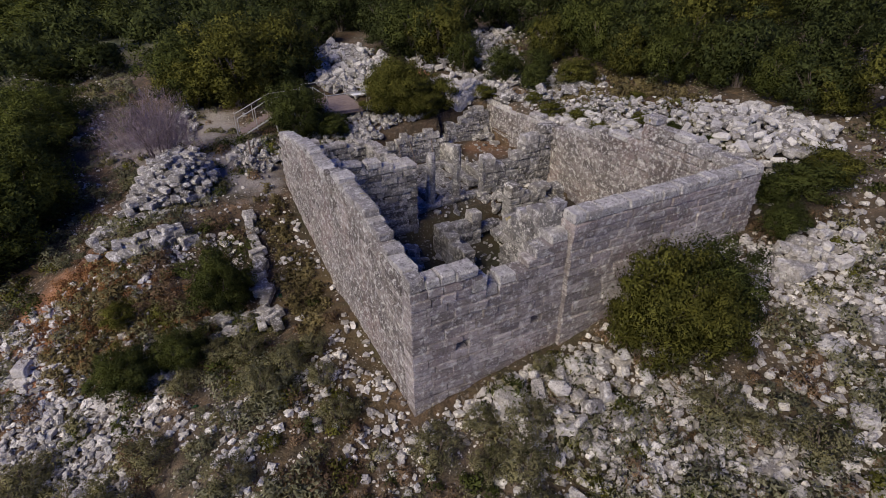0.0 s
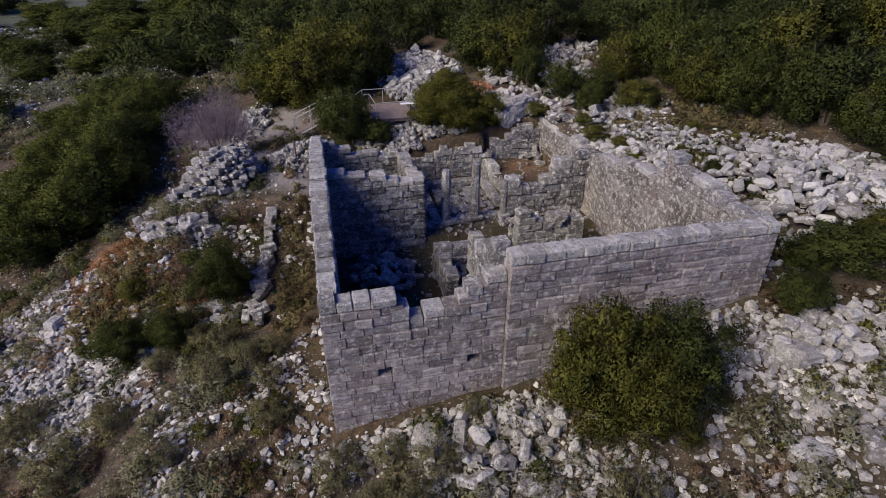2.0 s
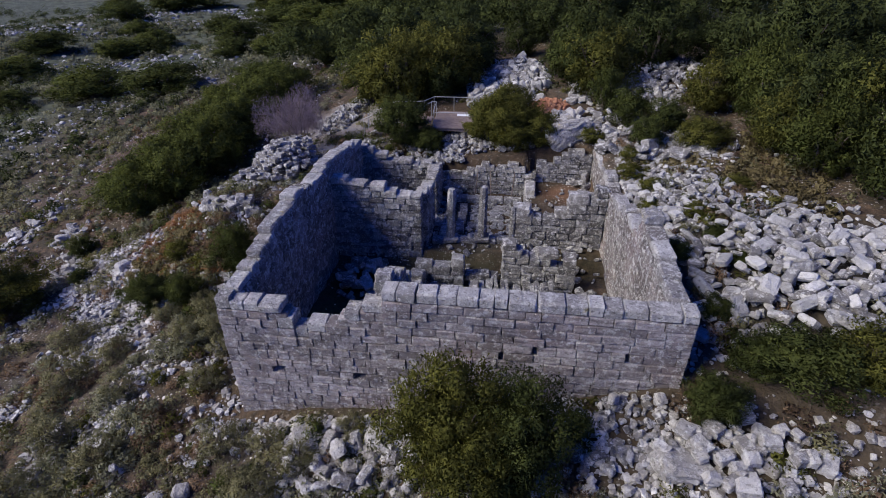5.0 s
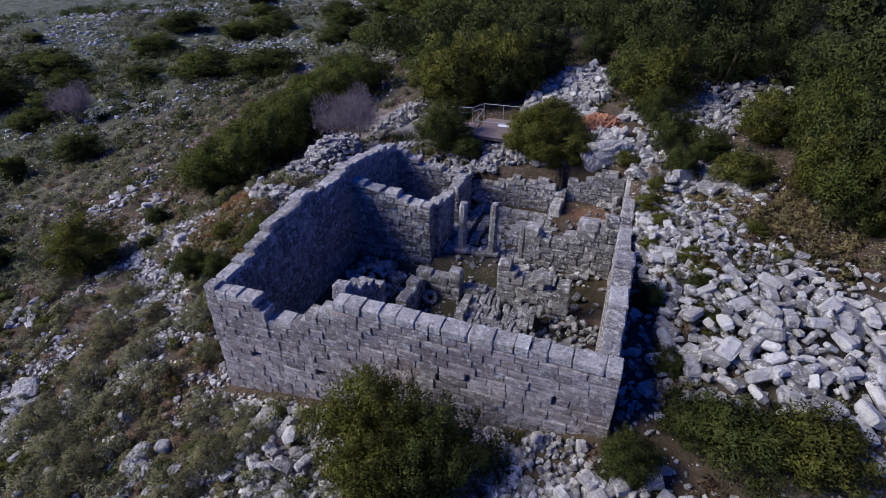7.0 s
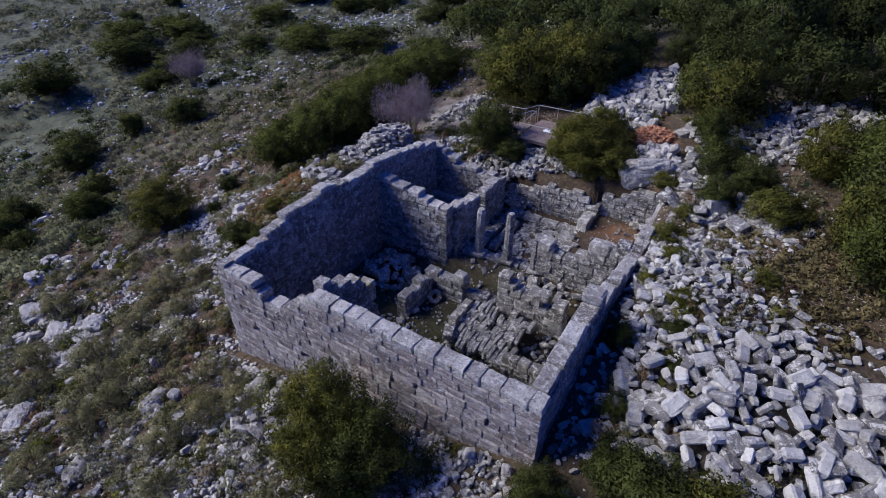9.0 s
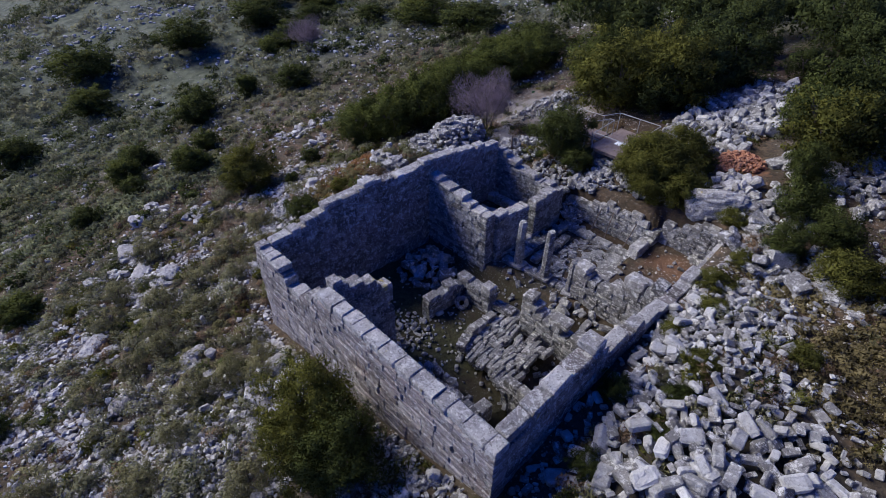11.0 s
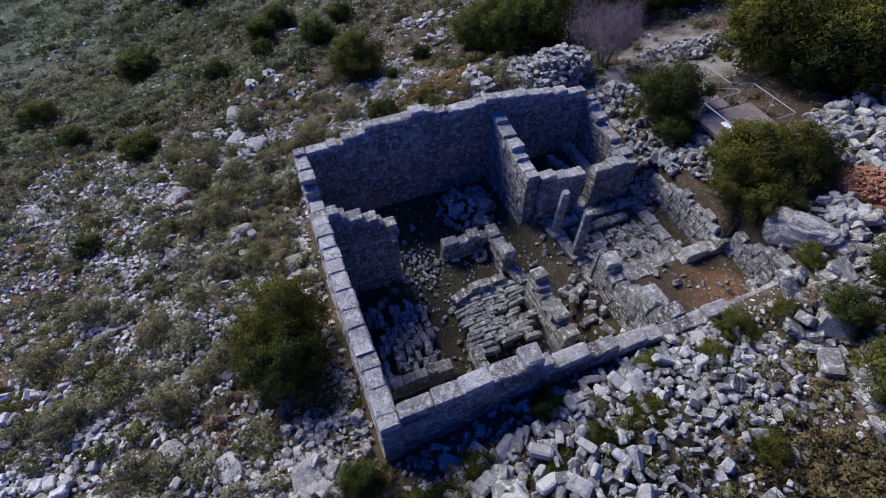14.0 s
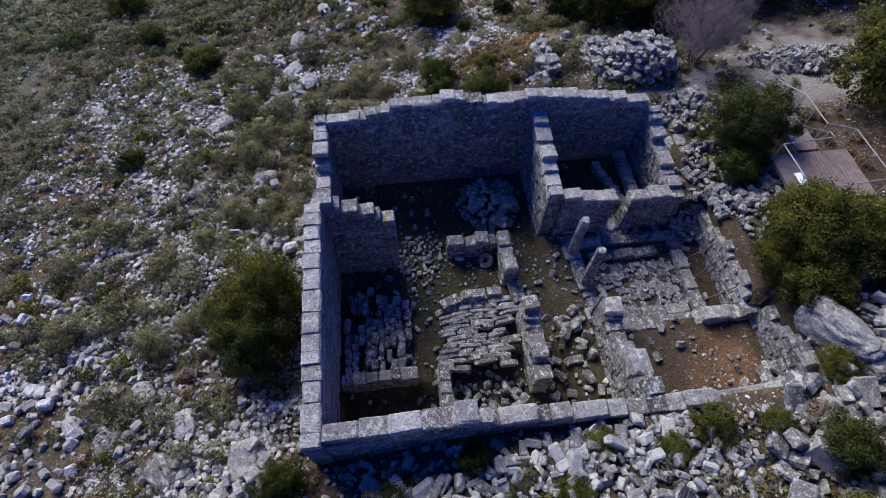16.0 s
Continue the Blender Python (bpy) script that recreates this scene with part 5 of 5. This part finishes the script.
r_wood = random.Random(12)
spots = []
for _ in range(30000):
    x, y = r_wood.uniform(-20, 110), r_wood.uniform(-4, 150)
    d = math.hypot(x - 4, y - 8)
    if not in_wood(x, y) or r_wood.random() > (30 / max(d, 30)) ** 1.2:
        continue
    gap = 3.0 + max(0, d - 20) * 0.05
    if all((x - a) ** 2 + (y - b) ** 2 > gap ** 2 for a, b in spots):
        spots.append((x, y))
    if len(spots) >= 460:
        break
far_trees = []
for k, (x, y) in enumerate(spots):
    d = math.hypot(x - 4, y - 8)
    w = r_wood.choice((2.6, 3.2, 3.8, 4.4, 5.2)) * r_wood.uniform(0.9, 1.12) + max(0, d - 20) * 0.07
    h = w * r_wood.uniform(0.75, 1.05) + 0.3
    if d > 37:
        far_trees.append((x, y, ground_height(x, y) + h * 0.4, w / 2, h / 2))
    else:
        plant("evergreen_tree", "bushy evergreen tree of the dense wood", x, y, w, h, WOODS_OLIVE if k % 9 == 0 else WOODS, k, "wood trees", category="tree")


def clump_field(name, label, clumps, per, lobes, leaf, material, seed):
    """Many distant crowns (x, y, z, radius, half height) in one mesh."""
    r = np.random.default_rng(seed)
    c = np.array(clumps)
    n = len(c)
    d = r.normal(size=(n, lobes, 3))
    d /= np.linalg.norm(d, axis=2, keepdims=True)
    d[..., 2] = np.abs(d[..., 2]) - 0.25
    e = r.normal(size=(n, lobes, per, 3))
    e /= np.linalg.norm(e, axis=3, keepdims=True)
    q = d[:, :, None] * r.uniform(0.5, 0.95, (n, lobes, 1, 1)) + e * 0.34 * r.uniform(0.6, 1.05, (n, lobes, per, 1))
    out = q / (np.linalg.norm(q, axis=3, keepdims=True) + 1e-9)
    q = q * np.concatenate([c[:, 3:4], c[:, 3:4], c[:, 4:5]], 1)[:, None, None] + c[:, None, None, :3]
    v, f = leaves(q.reshape(-1, 3), e.reshape(-1, 3), leaf, r)
    return tagged(new(name, mesh_of(name, v, f, material, normals=round_normals(e, out))), label, "trees", kind="stuff")


clump_field("distant_wood", "dense dark evergreen wood covering the far hillside", far_trees, 52, 24, 0.20, LEAF_WOOD, 3)
r_scrub = random.Random(31)
scrub = []
while len(scrub) < 950:
    x, y = r_scrub.uniform(-150, -17), r_scrub.uniform(-45, 140)
    if r_scrub.random() > 0.35 + 1.4 * noise.noise(Vector((x * 0.05, y * 0.05, 4))) or (x > -20 and 12 < y < 38):
        continue
    s = r_scrub.uniform(0.5, 1.5) * (1 + abs(x) / 120)
    scrub.append((x, y, ground_height(x, y) + 0.1, s, s * 0.7))
clump_field("distant_scrub", "dark rounded scrub dotted over the far stony slope", scrub, 24, 8, 0.13, LEAF_WOOD, 5)


carpet = []
while len(carpet) < 3300:
    x, y = -26 - 90 * r_scrub.random() ** 1.5, r_scrub.uniform(-60, 120)
    if r_scrub.random() > 0.5 + 1.5 * noise.noise(Vector((x * 0.06, y * 0.06, 14))):
        continue
    s = r_scrub.uniform(0.4, 0.95) * (1 + abs(x) / 140)
    carpet.append((x, y, ground_height(x, y) + 0.05, s, s * 0.6))
clump_field("slope_heath", "low grey-green heath covering the far slope", carpet, 11, 6, 0.12, LEAF_SCRUB, 6)


heath = []
while len(heath) < 2600:
    x, y = -21 - 60 * r_scrub.random() ** 1.3, r_scrub.uniform(-60, 8)
    if r_scrub.random() > 0.7 + 1.2 * noise.noise(Vector((x * 0.08, y * 0.08, 24))):
        continue
    s = r_scrub.uniform(0.35, 0.9) * (1 + abs(x) / 160)
    heath.append((x, y, ground_height(x, y) + 0.1, s, s * 0.7))
clump_field("green_heath", "dense low green heath on the lower slope", heath, 11, 6, 0.11, LEAF_HEATH, 16)


def bare_tree(x, y, size):
    base = tagged(holder("bare_tree", (x, y, ground_height(x, y) - 0.1)), "leafless shrubby tree with purplish grey twigs", "tree")
    r = np.random.default_rng(9)
    t = child(new("trunk", trunk_mesh("bare_trunk", 5, 1.0, 0.7, 9, 0.018)), base)
    t.matrix_basis = Matrix.Diagonal((size * 0.6, size * 0.6, size * 0.78, 1))
    n = 10000
    p = r.normal(size=(n, 3))
    p /= np.linalg.norm(p, axis=1, keepdims=True)
    p = p * r.uniform(0.3, 1.0, (n, 1)) * (1 + 0.25 * np.sin(5 * p[:, :1] + 3 * p[:, 1:2])) * np.array((1.0, 1.0, 0.75)) * size * 0.55
    p[:, 2] = np.abs(p[:, 2] + size * 0.16) + size * 0.42
    out = p / np.linalg.norm(p, axis=1, keepdims=True)
    side = np.cross(out, r.normal(size=(n, 3)))
    side /= np.linalg.norm(side, axis=1, keepdims=True)
    along = 0.5 * out + 0.55 * r.normal(size=(n, 3)) + np.array((0, 0, 0.3))
    L, W = r.uniform(0.06, 0.19, (n, 1)), 0.008
    v = np.stack([p - along * L - side * W, p - along * L + side * W, p + along * L + side * W * 0.4, p + along * L - side * W * 0.4], 1).reshape(-1, 3)
    child(new("crown", mesh_of("twigs", v, np.arange(n * 4).reshape(-1, 4), TWIG_PURPLE)), base)


bare_tree(-5.1, 19.8, 4.3)
bare_tree(-46, 30, 4.5)


def low_shrubs(name, count, seed, material, keep, size, per, leaf, label, ring=(3, 43)):
    r = np.random.default_rng(seed)
    pts = []
    while len(pts) < count:
        rad = ring[0] + (ring[1] - ring[0]) * r.random() ** 0.85
        ang = r.random() * 6.2832
        x, y = 1 + rad * math.cos(ang), 3 + rad * math.sin(ang)
        if (-0.3 < x < 13.8 and -0.5 < y < 17.2) or r.random() > keep(x, y):
            continue
        pts.append((x, y, ground_height(x, y) - 0.04, r.uniform(*size) * (1 + rad / 110)))
    pts = np.array(pts)
    n = len(pts)
    lobes = 12 if per > 200 else 6
    c = r.normal(size=(n, lobes, 3))
    c /= np.linalg.norm(c, axis=2, keepdims=True)
    c[..., 2] = np.abs(c[..., 2])
    d = r.normal(size=(n, lobes, per // lobes, 3))
    d /= np.linalg.norm(d, axis=3, keepdims=True)
    q = c[:, :, None] * r.uniform(0.45, 0.75, (n, lobes, 1, 1)) + d * r.uniform(0.2, 0.42, (n, lobes, 1, 1)) * r.uniform(0.8, 1.1, (n, lobes, per // lobes, 1))
    out = q / (np.linalg.norm(q, axis=3, keepdims=True) + 1e-9)
    q = q * pts[:, None, None, 3:] * np.array((1, 1, 0.85)) + pts[:, None, None, :3]
    grain = np.broadcast_to(leaf * pts[:, None, None, 3:] ** 0.7, (*q.shape[:3], 1)).reshape(-1, 1)
    v, f = leaves(q.reshape(-1, 3), d.reshape(-1, 3), grain, r, 0.45)
    return tagged(new(name, mesh_of(name, v, f, material, normals=round_normals(d, out))), label, "shrubs", kind="stuff")


def open_ground(x, y):
    """Bare places: the path below the west wall and the red mound."""
    track = 0.75 if -2.5 < x < 0 and 0 < y < 20 else 0.0
    return 1.0 - max(track, 0.95 * min(1.0, 1.3 * blob(x, y, -9.2, 10.8, 2.2, 2.8)))


def patchy(scale, cut, off):
    return lambda x, y: 0.0 if (y > 27 and x > -6) or x > 22.5 else open_ground(x, y) * max(0.12, 0.35 + 1.6 * (noise.noise(Vector((x * scale, y * scale, off))) - cut))


west_more = lambda f: (lambda x, y: f(x, y) * (0.06 if x > -3 and y > -3 else 1))
east_less = lambda f: (lambda x, y: f(x, y) * (0.7 if x > 18.3 and y > 7 else 0.25 if x > 13 and y > -0.5 else 0.3 if x > 3.5 and y > -9 else 1))
FIELDS = (  # name, near count, far count, material, where, size, label
    ("grey_shrubs", 430, 1400, LEAF_GREY, east_less(patchy(0.22, 0.0, 1)), (0.2, 0.52), "low grey-green cushion shrubs between the stones"),
    ("slope_scrub", 430, 1600, LEAF_SCRUB, west_more(patchy(0.12, -0.1, 31)), (0.25, 0.65), "low dark grey-green scrub carpeting the stony slope"),
    ("olive_shrubs", 210, 260, LEAF_OLIVE, patchy(0.2, 0.05, 5), (0.2, 0.5), "low olive green shrubs between the stones"),
    ("dark_shrubs", 150, 220, LEAF_DARK, east_less(patchy(0.2, 0.05, 17)), (0.22, 0.55), "low dark green shrubs between the stones"),
    ("dry_shrubs", 330, 480, LEAF_DRY, patchy(0.25, 0.05, 9), (0.18, 0.48), "dry brown twiggy undergrowth"))
for k, (name, near_n, far_n, material, keep, size, label) in enumerate(FIELDS):
    low_shrubs(name, near_n, 71 + k, material, keep, (size[0] * 1.35, size[1] * 1.35), 400, 0.068, label, (3, 19))
    low_shrubs(name, far_n, 91 + k, material, keep, (size[0] * 1.1, size[1] * 1.2), 120, 0.105, label, (19, 44))
low_shrubs("slope_scrub", 1700, 97, LEAF_SCRUB, lambda x, y: 0.0 if x > -14 or y < -20 else 0.35 + 1.3 * noise.noise(Vector((x * 0.07, y * 0.07, 41))), (0.4, 0.95), 72, 0.15, "low dark grey-green scrub carpeting the stony slope", (44, 120))
lower_slope = lambda x, y: 0.0 if x > 3 or y > -7.5 else min(1.0, 0.75 + 0.8 * noise.noise(Vector((x * 0.15, y * 0.15, 51)))) * (0.35 if x > -4 else 1.0)
low_shrubs("green_heath", 420, 98, LEAF_HEATH, lower_slope, (0.3, 0.75), 120, 0.10, "dense low green heath on the lower slope", (10, 34))
low_shrubs("green_tufts", 120, 74, LEAF_FRESH, east_less(patchy(0.3, 0.1, 13)), (0.10, 0.22), 60, 0.16, "small fresh green tufts of herbs")
straw = lambda x, y: max(blob(x, y, -8.4, 9.6, 2.6, 3.0), blob(x, y, 19.4, 11.0, 2.0, 4.6), blob(x, y, 16.4, 13.8, 2.4, 2.2), blob(x, y, 17.9, 9.8, 1.4, 2.0), blob(x, y, 14.2, 12.0, 0.6, 1.4), 0.7 * blob(x, y, 15.6, 7.0, 0.8, 1.0), 0.5 * blob(x, y, -1.2, 9, 0.8, 6))
low_shrubs("brown_brush", 150, 78, LEAF_RUST, lambda x, y: max(blob(x, y, -8.9, 10.8, 1.8, 2.8), 0.4 * blob(x, y, -6.4, 8.8, 2.0, 2.0)), (0.2, 0.45), 200, 0.07, "reddish brown dry brush on the mound", (3, 19))
low_shrubs("dry_grass", 900, 76, LEAF_STRAW, straw, (0.15, 0.42), 110, 0.12, "straw-coloured dry grass tufts")


# ---- viewing platform ----
def bar(bm, a, b, w):
    a, b = Vector(a), Vector(b)
    d = b - a
    q = d.to_track_quat("Z", "Y").to_matrix().to_4x4()
    bmesh.ops.create_cone(bm, cap_ends=True, segments=8, radius1=w, radius2=w, depth=d.length, matrix=Matrix.Translation((a + b) / 2) @ q)


def rails(base, line, posts, height=0.95):
    """A handrail along the line of floor points, with posts at some of them."""
    bm = bmesh.new()
    for a, b in zip(line, line[1:]):
        bar(bm, (a[0], a[1], a[2] + height), (b[0], b[1], b[2] + height), 0.026)
    rail = part("railing", bm, STEEL, base, "thin grey metal railing")
    for k in posts:
        a = Vector(line[int(k)]).lerp(Vector(line[min(int(k) + 1, len(line) - 1)]), k % 1)
        bm = bmesh.new()
        bar(bm, a - Vector((0, 0, 0.25)), a + Vector((0, 0, height)), 0.022)
        part("post", bm, STEEL, rail)


def platform():
    base = tagged(holder("viewing_platform"), "weathered wooden viewing platform with a thin grey metal railing", "platform")
    z = 4.28
    x0, x1, y0, y1 = 3.55, 6.0, 19.05, 22.5
    boards = 20
    bm = bmesh.new()
    for x in (x0 + 0.2, (x0 + x1) / 2, x1 - 0.2):
        bmesh.ops.create_cube(bm, size=1, matrix=Matrix.Translation((x, (y0 + y1) / 2, z - 0.11)) @ Matrix.Diagonal((0.1, y1 - y0 - 0.1, 0.16, 1)))
    for y in (y0 + 0.1, y1 - 0.1):
        bmesh.ops.create_cube(bm, size=1, matrix=Matrix.Translation(((x0 + x1) / 2, y, z - 0.115)) @ Matrix.Diagonal((x1 - x0 - 0.2, 0.09, 0.14, 1)))
    deck = part("deck", bm, DECK, base, "weathered brown wooden deck")
    for k in range(boards):
        bm = bmesh.new()
        w = (y1 - y0) / boards
        bmesh.ops.create_cube(bm, size=1, matrix=Matrix.Translation(((x0 + x1) / 2, y0 + (k + 0.5) * w, z)) @ Matrix.Diagonal((x1 - x0, w - 0.012, 0.05, 1)))
        part("deck_board", bm, DECK, deck)
    for x in (x0 + 0.2, x1 - 0.2):
        for y in (y0 + 0.2, y1 - 0.2):
            bm = bmesh.new()
            bar(bm, (x, y, 2.4), (x, y, z - 0.03), 0.06)
            part("leg", bm, STEEL, base)
    line = [(3.3, 21.25, z), (3.62, 21.3, z), (3.75, 19.0, z), (6.1, 19.1, z), (5.9, 22.55, z), (3.3, 22.45, z), (2.85, 21.4, z)]
    rails(base, line, (0, 1, 2, 3, 3.5, 4, 4.5, 5, 6))
    bm = bmesh.new()
    bmesh.ops.create_cube(bm, size=1, matrix=pose(5.55, 18.98, z + 0.86, 0, 0, 2) @ Matrix.Diagonal((0.75, 0.36, 0.03, 1)))
    part("sign_panel", bm, WHITE_BOARD, base, "blank white panel")
    return base


platform()


def stairs():
    base = tagged(holder("platform_stairs"), "wooden walkway and steps with grey railings down to the path", "stairs")
    run = [(3.4, 20.85, 4.26), (1.0, 20.85, 4.2), (-0.95, 21.05, 3.2)]
    for (x0, y0, z0), (x1, y1, z1), n in ((run[0], run[1], 9), (run[1], run[2], 8)):
        ang = math.degrees(math.atan2(y1 - y0, x1 - x0))
        for k in range(n):
            f = (k + 0.5) / n
            bm = bmesh.new()
            bmesh.ops.create_cube(bm, size=1, matrix=pose(x0 + (x1 - x0) * f, y0 + (y1 - y0) * f, z0 + (z1 - z0) * f, 0, 0, ang) @ Matrix.Diagonal((0.262, 1.05, 0.05, 1)))
            part("tread", bm, DECK, base)
        for s in (-0.5, 0.5):
            bm = bmesh.new()
            d = Vector((-(y1 - y0), x1 - x0, 0)).normalized() * s
            bar(bm, Vector((x0, y0, z0 - 0.1)) + d, Vector((x1, y1, z1 - 0.1)) + d, 0.05)
            part("stringer", bm, STEEL, base)
    for x, y in ((2.4, 20.4), (2.4, 21.3), (1.1, 20.4), (1.1, 21.3)):
        bm = bmesh.new()
        bar(bm, (x, y, 2.2), (x, y, 4.2), 0.05)
        part("leg", bm, STEEL, base)
    rails(base, [(3.3, 21.2, 4.26), (2.9, 20.32, 4.26), (1.0, 20.32, 4.2), (-0.95, 20.52, 3.25)], (1, 1.5, 2, 2.5, 3))
    rails(base, [(2.85, 21.4, 4.26), (1.05, 21.38, 4.2), (-0.95, 21.58, 3.25)], (0.5, 1, 1.5, 2))


stairs()
